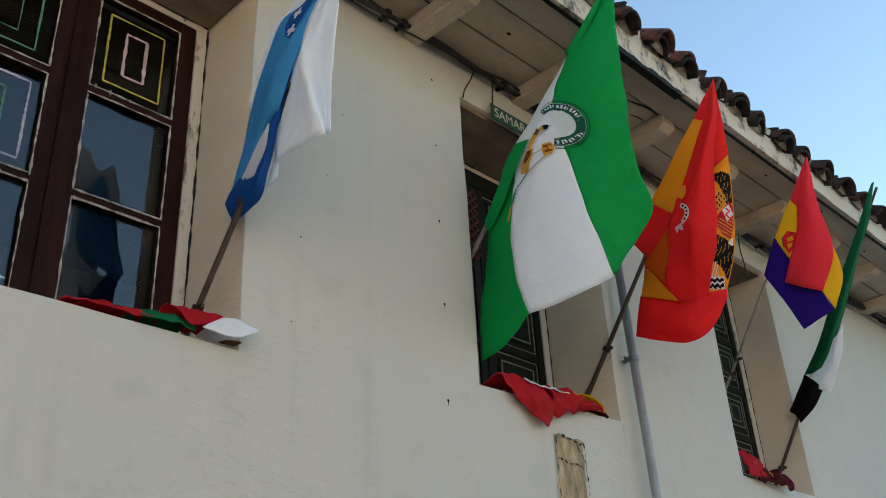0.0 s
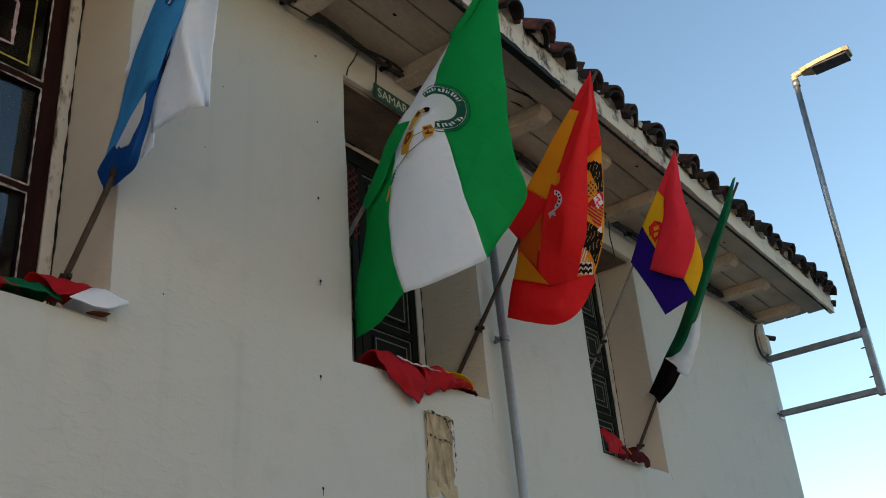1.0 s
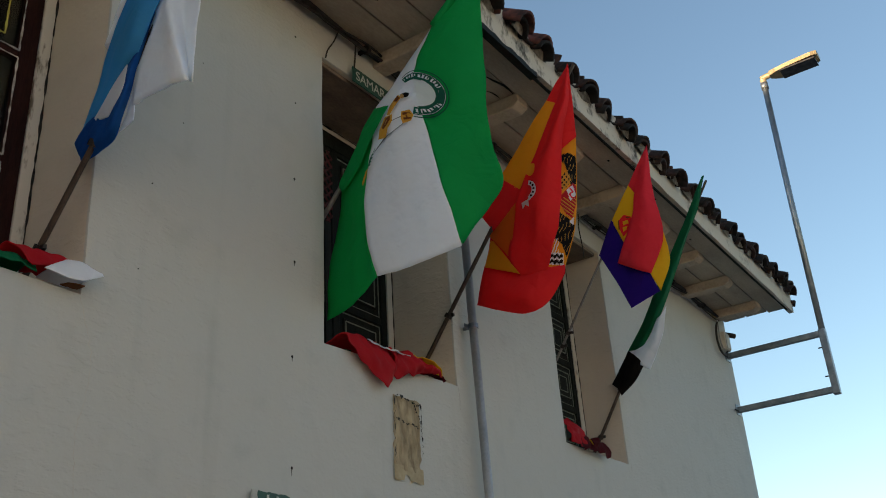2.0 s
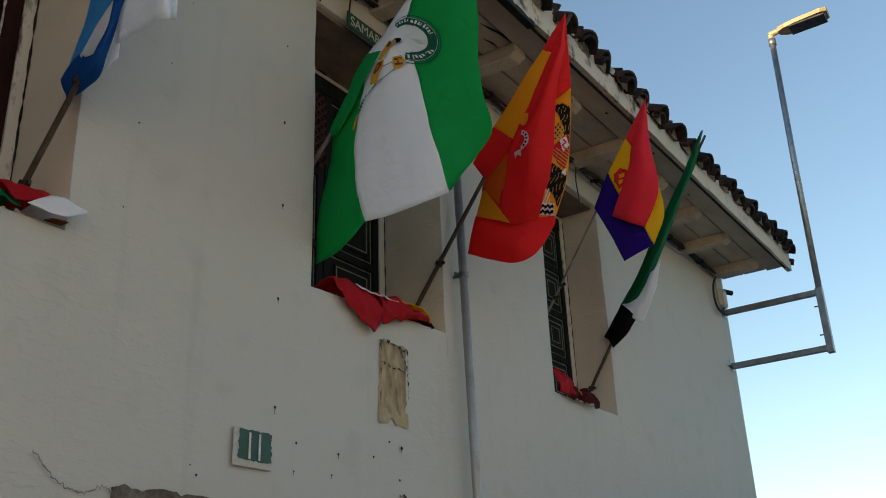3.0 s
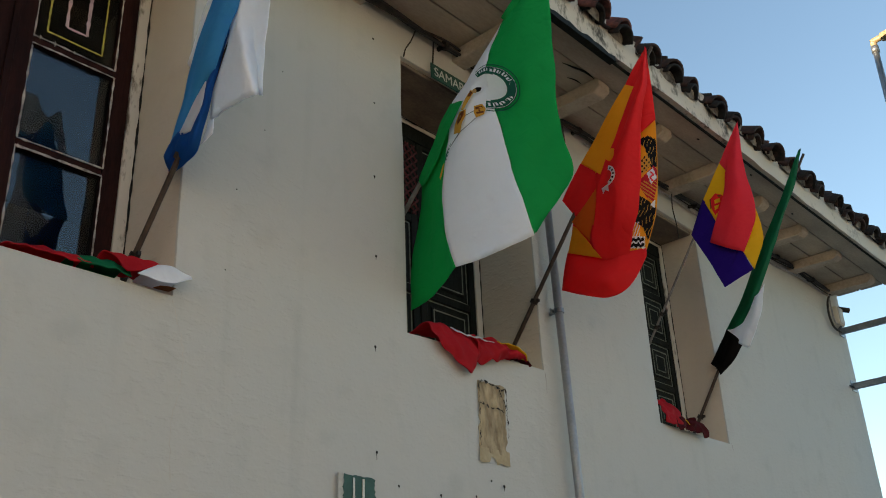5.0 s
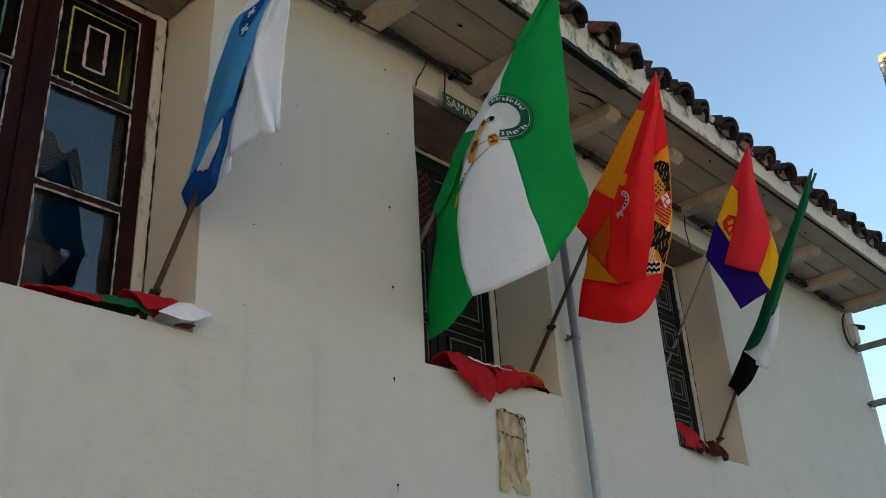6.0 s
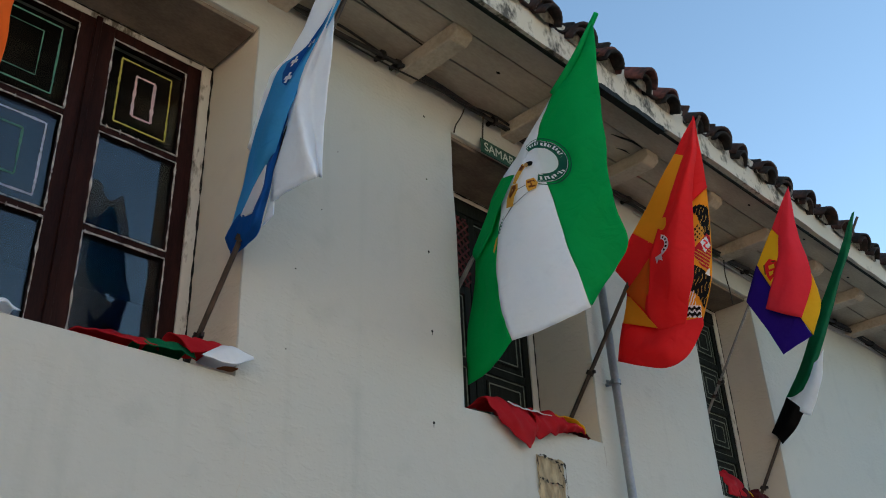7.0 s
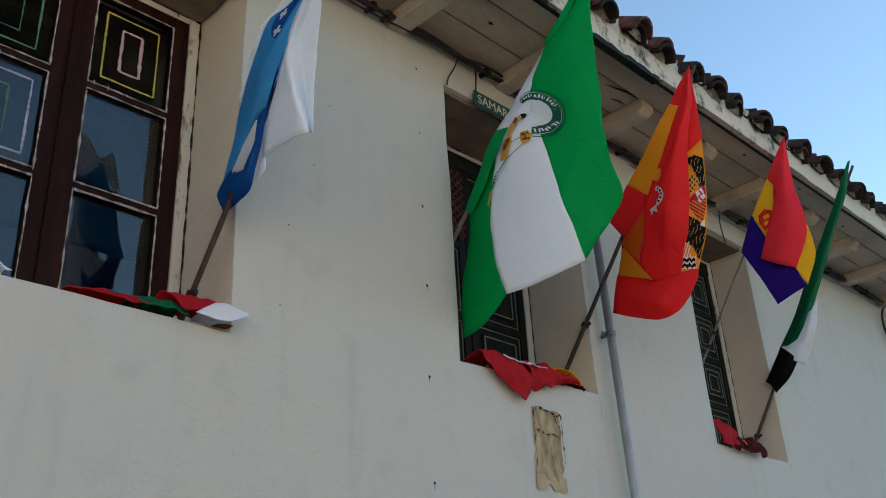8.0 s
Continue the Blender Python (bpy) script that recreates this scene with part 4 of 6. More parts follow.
prints(flag, "emblem_shape", full, [
    shape(fr, (-4.3, 5.5), (-3.9, 5.4), (-4.4, 6.2), (-4.7, 6.3)),
    blob(fr, -1.75, 1.1, 0.34, 0.42, 20, 10)], 0.0165, F_SKIN, "ochre emblem shape")
prints(flag, "emblem_shape", full, [blob(fr, -1.34, 0.79, 0.66, 0.42, -25, 12, 0.08)], 0.0150, F_BLACK, "black emblem mark")
prints(flag, "emblem_scroll", full, [shape(fr, (-6.74, 9.84), (-7.05, 11.25), (-7.79, 13.28), (-8.2, 13.48), (-7.89, 11.87))], 0.0095, F_PRINTGREEN)
tagged(part("emblem_writing", on_cloth(full, [shape(fr, *[(u - 0.21 * k, v + 0.6 * k) for u, v in ((-7.05, 10.6), (-6.8, 10.6), (-6.9, 10.9), (-7.15, 10.9))]) for k in range(5)], 0.0105), F_WHITE, flag), kind="stuff")
F_CORD = fabric("print_grey", (0.16, 0.17, 0.20))
prints(flag, "emblem_cord", full, [
    shape(fr, (-1.56, 5.80), (-1.56, 5.92), (-4.71, 8.50), (-6.78, 10.75), (-6.84, 10.67), (-4.69, 8.36)),
    shape(fr, (-1.96, 4.62), (-1.95, 4.74), (-3.38, 5.60), (-3.38, 5.49))], 0.0100, F_CORD)

# red and yellow flag on the second pole of the middle window
x = 1.0
VIEW_LINE = (0.57, 0.6)
flag = thing("flag", (0.9, 0.22, 2.97), "red and orange flag with a dark coat of arms, folded", "flag", "flags on the facade")
flagpole(flag, (0.955, 0.27, 2.985), (x, -0.845, 4.58), M_POLE, (0.06, 0.23), 0.012)
tipp = (-0.836, 4.56)
gm = band(flag, "red_band", [at(x, tipp, (-0.728, 4.351, -0.02), (-0.60, 4.14, -0.04), (-0.469, 3.933, -0.055), (-0.432, 3.862, -0.055), (-0.399, 3.717, -0.05), (-0.364, 3.582, -0.03), (-0.413, 3.46, -0.01)),
                             at(x, tipp, (-0.775, 4.345, -0.05), (-0.665, 4.12, -0.08), (-0.575, 3.90, -0.10), (-0.55, 3.83, -0.10), (-0.53, 3.69, -0.09), (-0.49, 3.57, -0.06), (-0.49, 3.45, -0.02)),
                             at(x, tipp, (-0.81, 4.342, -0.01), (-0.735, 4.109, -0.03), (-0.70, 3.90, -0.045), (-0.682, 3.794, -0.045), (-0.658, 3.657, -0.045), (-0.613, 3.562, -0.03), (-0.566, 3.442, 0.0))], F_RED, "broad red fold hanging in front", 0.014, 3, nv=48)
band(flag, "red_corner", [at(x, tipp, (-0.765, 4.485), (-0.683, 4.393)), at(x, tipp, (-0.79, 4.45, -0.01), (-0.735, 4.345, -0.01))], F_RED)
band(flag, "yellow_band", [at(x, (-0.683, 4.393, -0.02), (-0.513, 4.213, -0.02), (-0.355, 4.047, -0.02)), at(x, (-0.74, 4.35, -0.012), (-0.635, 4.15, -0.03), (-0.472, 3.918, -0.03))], F_YELLOW, "orange-yellow band along the hoist", 0.006, 4)
band(flag, "red_corner", [at(x, (-0.355, 4.047, -0.02), (-0.283, 3.964, -0.025), (-0.214, 3.876, -0.02)), at(x, (-0.476, 3.925, -0.03), (-0.43, 3.84, -0.02), (-0.289, 3.75, 0.0))], F_RED, "lower red corner at the hoist", 0.006, 5)
band(flag, "red_fold", [at(x, (-0.455, 3.87, 0.0), (-0.43, 3.66, 0.0), (-0.42, 3.46, 0.0)), at(x, (-0.37, 3.80, 0.03), (-0.35, 3.66, 0.04), (-0.37, 3.50, 0.03)), at(x, (-0.27, 3.745, 0.0), (-0.25, 3.66, 0.0), (-0.215, 3.565, 0.0))], F_RED, "shaded red inner fold", 0.006, 6)
# Yellow glowing through red is put into an orange cloth colour.
band(flag, "orange_fold", [at(x, (-0.434, 3.868, -0.035), (-0.355, 3.80, -0.02), (-0.289, 3.75, -0.012), (-0.262, 3.73, -0.01)), at(x, (-0.432, 3.858, -0.035), (-0.37, 3.74, -0.035), (-0.32, 3.69, -0.03), (-0.285, 3.695, -0.02)), at(x, (-0.430, 3.85, -0.058), (-0.402, 3.72, -0.055), (-0.38, 3.63, -0.04), (-0.362, 3.582, -0.032))], F_ORANGE, "orange fold, light through two layers put into its colour", 0.005, 9)
band(flag, "yellow_fold", [at(x, (-0.268, 3.705, -0.012), (-0.245, 3.635, -0.012), (-0.217, 3.566, -0.012)), at(x, (-0.285, 3.692, -0.025), (-0.34, 3.60, -0.03), (-0.415, 3.47, -0.02))], F_YELLOW, "small orange-yellow fold", 0.004, 9)
gr = band(flag, "yellow_band", [at(x, (-0.715, 4.075, 0.03), (-0.69, 3.90, 0.01), (-0.675, 3.794, 0.01), (-0.65, 3.657, 0.01), (-0.605, 3.562, 0.01), (-0.555, 3.44, 0.01)),
                                at(x, (-0.775, 4.095, 0.05), (-0.755, 3.90, 0.05), (-0.735, 3.77, 0.06), (-0.708, 3.645, 0.06), (-0.67, 3.556, 0.05), (-0.615, 3.435, 0.03)),
                                at(x, (-0.831, 4.12, 0.07), (-0.812, 3.907, 0.10), (-0.792, 3.752, 0.11), (-0.767, 3.634, 0.10), (-0.737, 3.551, 0.08), (-0.672, 3.425, 0.05))], F_YELLOW, "orange-yellow band with the coat of arms", 0.005, 7, nu=40, nv=120)
band(flag, "red_band", [at(x, tipp, (-0.79, 4.33, 0.01), (-0.712, 4.07, 0.015)), at(x, tipp, (-0.834, 4.34, 0.03), (-0.832, 4.115, 0.06))], F_RED)
band(flag, "red_band", [at(x, (-0.217, 3.57, 0.0), (-0.413, 3.475, 0.02), (-0.565, 3.45, 0.02), (-0.673, 3.435, 0.05)),
                        at(x, (-0.18, 3.47, 0.0), (-0.345, 3.385, -0.045), (-0.50, 3.345, -0.02), (-0.672, 3.412, 0.04)),
                        at(x, (-0.144, 3.378, 0.0), (-0.273, 3.314, -0.02), (-0.424, 3.249, 0.0), (-0.527, 3.255, 0.0), (-0.60, 3.303, 0.02), (-0.668, 3.389, 0.035))], F_RED, "red lower band", 0.010, 8)


def plain(p):
    """A cloth point's place on the plane x as the camera sees it, in units of ten pixels, about three centimetres."""
    y, z = p.y - VIEW_LINE[0] * (p.x - x) + 0.74, p.z - VIEW_LINE[1] * (p.x - x) - 3.771
    b = (z + 0.387 * -y) / -0.0316
    return (y - 0.004 * b) / -0.031, b


def inside(poly, a, b):
    hit = False
    for (xa, ya), (xb, yb) in zip(poly, poly[1:] + poly[:1]):
        if (ya > b) != (yb > b) and a < (xb - xa) * (b - ya) / (yb - ya) + xa:
            hit = not hit
    return hit


def woven(grid, pick, lift):
    """The cells of a cloth that pick(a, b) names in the camera's view of it, laid a little proud of its near face."""
    bm = bmesh.new()
    nu, nv = len(grid) - 1, len(grid[0]) - 1
    vs = {}

    def corner(i, j):
        if (i, j) not in vs:
            p = grid[i][j]
            vs[i, j] = bm.verts.new((p.x - lift - 0.0035, p.y, p.z))
        return vs[i, j]

    for i in range(nu):
        for j in range(nv):
            if pick(*plain((grid[i][j] + grid[i + 1][j + 1]) / 2)):
                bm.faces.new((corner(i, j), corner(i + 1, j), corner(i + 1, j + 1), corner(i, j + 1)))
    bmesh.ops.recalc_face_normals(bm, faces=bm.faces)
    return bm


HEAD = [(-1.6, -8.2), (0.0, -8.8), (1.5, -8.2), (2.2, -6.0), (2.1, -3.0), (0.6, -2.8), (-0.1, -5.0), (-0.5, -6.5), (-1.4, -7.4)]
WING = [(-2.0, 2.0), (0.0, 3.2), (1.5, 4.6), (1.2, 7.5), (-0.2, 10.2), (-1.0, 8.0), (-3.0, 6.6)]
CROWN = [(-1.7, -3.8), (-0.5, -5.0), (0.2, -5.2), (0.7, -3.5), (-0.5, -2.0), (-1.7, -1.2)]
SHIELD = [(-1.8, -0.3), (1.0, -3.2), (1.8, -2.5), (1.8, 0.0), (1.0, 3.5), (0.0, 3.0), (-1.8, 0.2)]
QUARTER = [(-0.2, -1.8), (1.0, -2.8), (1.7, -1.0), (0.6, 0.2)]
LOW_QUARTER = [(0.4, 4.0), (1.3, 3.0), (1.2, 4.6)]
part("emblem_shape", woven(gr, lambda a, b: inside(HEAD, a, b), 0.003), F_BLACK, flag, "black head and wing of the coat of arms")
part("emblem_shape", woven(gr, lambda a, b: inside(WING, a, b), 0.003), F_BLACK, flag, "black lower wing of the coat of arms")
tagged(part("emblem_pattern", woven(gr, lambda a, b: (inside(HEAD, a, b) or inside(WING, a, b)) and (a * 1.6 + b * 0.55 + 0.25 * math.sin(b * 2.3)) % 1.0 < 0.16 and math.sin(b * 3.1 + a * 2) > -0.3, 0.0042), F_PRINTGOLD, flag), kind="stuff")
part("emblem_crown", woven(gr, lambda a, b: inside(CROWN, a, b), 0.0034), F_PRINTGOLD, flag, "gold crown with dark marks")
tagged(part("emblem_dot_pattern", woven(gr, lambda a, b: inside(CROWN, a, b) and math.sin(a * 7.5) * math.sin(b * 6.2 + a) > 0.35, 0.0048), F_BLACK, flag), kind="stuff")
part("emblem_shield", woven(gr, lambda a, b: inside(SHIELD, a, b), 0.0036), F_OLDRED, flag, "dark red shield")
tagged(part("emblem_bar", woven(gr, lambda a, b: inside(SHIELD, a, b) and b > -0.4 and (b * 1.5 - a * 1.0) % 1.0 < 0.34, 0.0048), F_PRINTGOLD, flag), kind="stuff")
part("emblem_quarter", woven(gr, lambda a, b: inside(QUARTER, a, b), 0.0054), F_WHITE, flag, "white quarter of the shield")
part("emblem_quarter", woven(gr, lambda a, b: inside(LOW_QUARTER, a, b), 0.0054), F_WHITE, flag)
part("emblem_mark", woven(gr, lambda a, b: abs(a - 0.75 + 0.25 * math.sin(b * 5)) < 0.22 and -2.1 < b < -0.4, 0.0066), F_CRIMSON, flag)
part("emblem_mark", woven(gr, lambda a, b: -3.0 < a < -1.6 and 7.0 < b < 9.6 and (a * 2 + b * 0.7) % 1.0 < 0.4, 0.0042), F_WHITE, flag)
part("emblem_field", woven(gr, lambda a, b: -4.0 < a < -0.7 and 9.6 < b < 11.7, 0.0036), F_WHITE, flag)
for k in range(2):
    part("emblem_wave", woven(gr, lambda a, b: abs(b - 10.2 - 0.95 * k - 0.16 * math.sin(a * 7.5)) < 0.30 and -3.9 < a < -0.8, 0.0048), F_BLACK, flag)
part("scroll", on_cloth(gm, disc(-0.545, 3.865, (-0.32, -0.14), (0.04, -0.30), 0.12, 0.21, -85, 70, 10), 0.004), F_WHITE, flag, "white scroll with small unreadable marks")
part("scroll_tail", on_cloth(gm, [shape(((-0.545, 3.865), (-0.32, -0.14), (0.04, -0.30)), (-0.10, 0.22), (0.06, 0.16), (0.08, 0.30), (-0.02, 0.26), (-0.06, 0.34))], 0.004), F_WHITE, flag)
tagged(part("scroll_writing", on_cloth(gm, [q for k in range(5) for q in disc(-0.545, 3.865, (-0.32, -0.14), (0.04, -0.30), 0.145, 0.185, -70 + 26 * k, -57 + 26 * k, 1)], 0.0055), F_BLACK, flag), kind="stuff")
part("yellow_disc", on_cloth(gm, [blob(((-0.575, 3.985), (-0.32, -0.14), (0.04, -0.30)), 0, 0, 0.085, 0.13, 15, 16, 0.05)], 0.0035), F_YELLOW, flag)

# red, yellow and purple flag, far window
x = 2.30
VIEW_LINE = (0.43, 0.5)
flag = thing("flag", (x, 0.25, 3.18), "red, yellow and dark purple flag with a small crest, folded", "flag", "flags on the facade")
flagpole(flag, (2.27, 0.25, 3.20), (x, -0.735, 4.71), M_POLEGREY, (0.22, 0.27), 0.008)
band(flag, "red_band", [at(x, (-0.735, 4.715), (-0.60, 4.42, -0.03), (-0.55, 4.25, -0.04), (-0.41, 3.98, -0.03)),
                        at(x, (-0.735, 4.715), (-0.66, 4.40, -0.06), (-0.63, 4.18, -0.075), (-0.51, 3.91, -0.05)),
                        at(x, (-0.735, 4.715), (-0.722, 4.38, -0.02), (-0.735, 4.08, -0.03), (-0.615, 3.845, -0.02))], F_CRIMSON, "crimson band folded to the front", 0.012, 11)
band(flag, "red_corner", [at(x, (-0.735, 4.715), (-0.65, 4.60), (-0.565, 4.48)), at(x, (-0.735, 4.715), (-0.66, 4.56, -0.01), (-0.60, 4.41, -0.01))], F_CRIMSON)
gy = band(flag, "yellow_band", [at(x, (-0.565, 4.48), (-0.49, 4.38), (-0.415, 4.275)), at(x, (-0.66, 4.42, -0.008), (-0.59, 4.25, -0.008), (-0.49, 4.06, -0.008))], F_GOLD, "yellow band at the hoist", 0.006, 12)
band(flag, "purple_band", [at(x, (-0.415, 4.28), (-0.355, 4.17), (-0.30, 4.065)), at(x, (-0.50, 4.11, 0.0), (-0.45, 4.0, 0.0), (-0.385, 3.86, -0.01)), at(x, (-0.60, 3.90, 0.01), (-0.55, 3.80, 0.0), (-0.46, 3.655))], F_PURPLE, "dark purple band", 0.008, 13)
band(flag, "purple_band", [at(x, (-0.48, 4.0, 0.01), (-0.46, 3.82, 0.0), (-0.46, 3.655)), at(x, (-0.62, 3.86, 0.012), (-0.63, 3.79, 0.0), (-0.655, 3.715))], F_PURPLE, "", 0.008, 13)
band(flag, "yellow_band", [at(x, (-0.737, 4.10, 0.0), (-0.68, 3.97, 0.0), (-0.612, 3.845, -0.01)), at(x, (-0.755, 3.98, 0.02), (-0.745, 3.87, 0.02), (-0.66, 3.715, 0.0))], F_GOLD, "yellow fold at the fly", 0.006, 14)
fr = ((-0.512, 4.207), (-0.040, -0.016), (0.004, -0.037))
prints(flag, "crest", gy, [shape(fr, (-1.1, -0.9), (-0.3, -1.9), (0.9, -1.6), (1.0, -0.6), (0.5, 1.0), (-0.4, 2.2), (-0.9, 1.2), (-1.2, 0.2))], 0.0035, F_RED, "small red crest")
prints(flag, "crest_mark", gy, [shape(fr, (-0.5, -0.6), (0.4, -1.0), (0.5, -0.3), (-0.4, 0.1)), shape(fr, (-0.5, 0.5), (0.3, 0.2), (0.1, 0.9), (-0.4, 1.3))], 0.0048, F_GOLD)
prints(flag, "crest_mark", gy, [shape(fr, (-1.3, -0.7), (-1.1, -0.9), (-1.0, 1.0), (-1.2, 1.0)), blob(fr, 0.35, -1.4, 0.35, 0.16)], 0.0050, F_BROWN)

# green, white and black flag, furled round the far pole
x = 2.92
VIEW_LINE = (0.4, 0.43)
flag = thing("flag", (2.84, 0.18, 2.9), "narrow green, white and black flag furled round its pole", "flag", "flags on the facade")
flagpole(flag, (2.90, 0.215, 2.96), (x, -0.875, 4.69), M_POLE, (0.07, 0.24), 0.011)
band(flag, "green_band", [at(x, (-0.865, 4.70), (-0.72, 4.48), (-0.585, 4.28), (-0.45, 4.07), (-0.29, 3.82), (-0.14, 3.62)),
                          at(x, (-0.870, 4.70, -0.02), (-0.755, 4.47, -0.03), (-0.635, 4.27, -0.035), (-0.51, 4.05, -0.045), (-0.36, 3.80, -0.05), (-0.21, 3.62, -0.03)),
                          at(x, (-0.885, 4.705), (-0.79, 4.48), (-0.67, 4.29), (-0.565, 4.08), (-0.445, 3.86), (-0.32, 3.66))], F_DKGREEN, "dark green band wound into a roll", 0.012, 21, nv=40)
band(flag, "white_band", [at(x, (-0.30, 3.80, -0.01), (-0.22, 3.66, -0.01), (-0.155, 3.60)), at(x, (-0.39, 3.80, -0.045), (-0.31, 3.63, -0.05), (-0.20, 3.52, -0.03)), at(x, (-0.455, 3.86, -0.02), (-0.39, 3.66, -0.03), (-0.275, 3.46, -0.02))], F_WHITE, "crumpled white band", 0.016, 22)
band(flag, "black_band", [at(x, (-0.14, 3.625), (-0.07, 3.53), (0.01, 3.42)), at(x, (-0.20, 3.56, -0.04), (-0.12, 3.47, -0.045), (-0.03, 3.38, -0.02)), at(x, (-0.235, 3.50, -0.01), (-0.16, 3.41, -0.015), (-0.045, 3.33))], F_BLACK, "black band at the foot", 0.014, 23)

# white and blue flag on the near window
x = -1.25
VIEW_LINE = (1.3, 1.15)
flag = thing("flag", (-1.3, 0.12, 2.8), "white flag with a diagonal blue band, hanging limp and wrinkled", "flag", "flags on the facade")
flagpole(flag, (-1.30, 0.16, 2.83), (x, -0.86, 4.47), M_POLE, (0.07, 0.27), 0.011)
band(flag, "white_edge", [at(x, (-0.86, 4.47), (-0.68, 4.345), (-0.50, 4.219), (-0.415, 4.094), (-0.311, 4.01), (-0.215, 3.995), (-0.176, 3.932), (-0.115, 3.801), (-0.079, 3.706)),
                          at(x, (-0.86, 4.46, -0.01), (-0.71, 4.24, -0.01), (-0.58, 4.06, -0.005), (-0.523, 3.995), (-0.429, 3.965), (-0.285, 3.955), (-0.235, 3.872), (-0.17, 3.787), (-0.105, 3.67))], F_WHITE, "pale grey-white hem", 0.010, 31)
gb = band(flag, "blue_band", [at(x, (-0.70, 4.20, -0.008), (-0.586, 4.065, -0.008), (-0.43, 3.985, -0.008), (-0.272, 3.974, -0.008), (-0.162, 3.797, -0.008), (-0.097, 3.68, -0.008), (-0.05, 3.513, -0.005), (0.022, 3.348)),
                         at(x, (-0.705, 4.195, -0.015), (-0.59, 4.045, -0.015), (-0.455, 3.955, -0.025), (-0.335, 3.875, -0.04), (-0.25, 3.745, -0.055), (-0.19, 3.635, -0.055), (-0.14, 3.52, -0.035), (-0.02, 3.365, -0.01)),
                         at(x, (-0.71, 4.19, -0.01), (-0.60, 4.03, -0.01), (-0.46, 3.93, -0.02), (-0.385, 3.79, -0.035), (-0.338, 3.705, -0.04), (-0.285, 3.59, -0.03), (-0.225, 3.525, -0.01), (-0.057, 3.38, -0.01))], F_BLUE, "sky blue band", 0.008, 32, nv=44)
# The shade of this fold is put into a deeper blue cloth.
band(flag, "shaded_blue_fold", [at(x, (-0.345, 3.745, -0.01), (-0.285, 3.625, -0.012), (-0.215, 3.545, -0.012), (-0.195, 3.465, -0.012), (-0.14, 3.40, -0.012), (-0.05, 3.40, -0.012), (0.024, 3.342, -0.005)),
                              at(x, (-0.348, 3.74, -0.012), (-0.300, 3.62, -0.02), (-0.25, 3.53, -0.03), (-0.235, 3.44, -0.035), (-0.18, 3.34, -0.04), (-0.085, 3.32, -0.035), (-0.005, 3.285, -0.012)),
                              at(x, (-0.350, 3.735, -0.012), (-0.312, 3.62, -0.012), (-0.285, 3.52, -0.012), (-0.266, 3.419, -0.012), (-0.211, 3.285, -0.01), (-0.121, 3.252, -0.008), (-0.031, 3.235))], F_DEEP, "blue fold, its shade put into a deeper blue", 0.010, 34, nv=40)
band(flag, "white_band", [at(x, (-0.862, 4.47), (-0.705, 4.20, 0.006), (-0.56, 4.04, 0.006), (-0.40, 3.90, 0.008), (-0.305, 3.755, 0.008), (-0.25, 3.58, 0.008), (-0.272, 3.362, 0.006)),
                          at(x, (-0.863, 4.47), (-0.73, 4.22, -0.012), (-0.60, 4.06, -0.012), (-0.47, 3.915, -0.015), (-0.395, 3.765, -0.025), (-0.375, 3.58, -0.035), (-0.385, 3.372, -0.03)),
                          at(x, (-0.864, 4.47), (-0.735, 4.235, -0.02), (-0.605, 4.08, -0.02), (-0.50, 3.92, -0.025), (-0.415, 3.76, -0.035), (-0.452, 3.562, -0.055), (-0.525, 3.347, -0.055)),
                          at(x, (-0.864, 4.47), (-0.74, 4.27, -0.01), (-0.61, 4.11, 0.0), (-0.555, 3.95, 0.0), (-0.505, 3.80, 0.01), (-0.51, 3.57, 0.01), (-0.545, 3.335, 0.0)),
                          at(x, (-0.866, 4.47), (-0.76, 4.32), (-0.617, 4.136), (-0.602, 3.98), (-0.592, 3.879), (-0.568, 3.579), (-0.563, 3.323))], F_WHITE, "white cloth with long soft folds", 0.007, 33, nu=32, nv=44)
band(flag, "white_fold", [at(x, (-0.226, 3.55, -0.035), (-0.135, 3.478, -0.035), (-0.055, 3.392, -0.02)), at(x, (-0.228, 3.548, -0.035), (-0.212, 3.462, -0.045), (-0.150, 3.380, -0.045))], F_WHITE, "pale fold across the blue", 0.004, 35)
band(flag, "white_tail", [at(x, (-0.262, 3.43, 0.0), (-0.238, 3.35, 0.0), (-0.211, 3.29, 0.0)), at(x, (-0.268, 3.425, 0.0), (-0.276, 3.36, 0.0), (-0.278, 3.309, 0.0))], F_WHITE, "small white corner below the blue", 0.004, 36)
part("deep_blue_print", on_cloth(gb, [[(-0.60, 4.02), (-0.53, 3.965), (-0.455, 3.905), (-0.388, 3.80), (-0.355, 3.835), (-0.34, 3.895), (-0.35, 3.945), (-0.46, 3.965)]], 0.0035), F_DEEP, flag, "deep blue printed disc")


def cross(y, z, r, turn):
    """Two crossed bars, each a slim quad."""
    out = []
    for a in (turn, turn + 90):
        c, d = math.cos(radians(a)), math.sin(radians(a))
        w = r * 0.34
        out.append([(y + u * c - v * d, z + u * d + v * c) for u, v in ((-r, -w), (r, -w), (r, w), (-r, w))])
    return out


for yy, zz in ((-0.405, 3.918), (-0.392, 3.838), (-0.50, 3.957)):
    part("emblem_cross", on_cloth(gb, cross(yy, zz, 0.024, 28), 0.006), F_WHITE, flag, "small white cross")

# orange and red flag on the other pole of the near window
x = -2.30
VIEW_LINE = (1.0, 0.8)
flag = thing("flag", (-2.38, 0.2, 2.8), "orange and red flag hanging beside the casement window", "flag", "flags on the facade")
flagpole(flag, (-2.38, 0.20, 2.84), (x, -0.87, 4.49), M_POLE, (0.07, 0.27), 0.011)
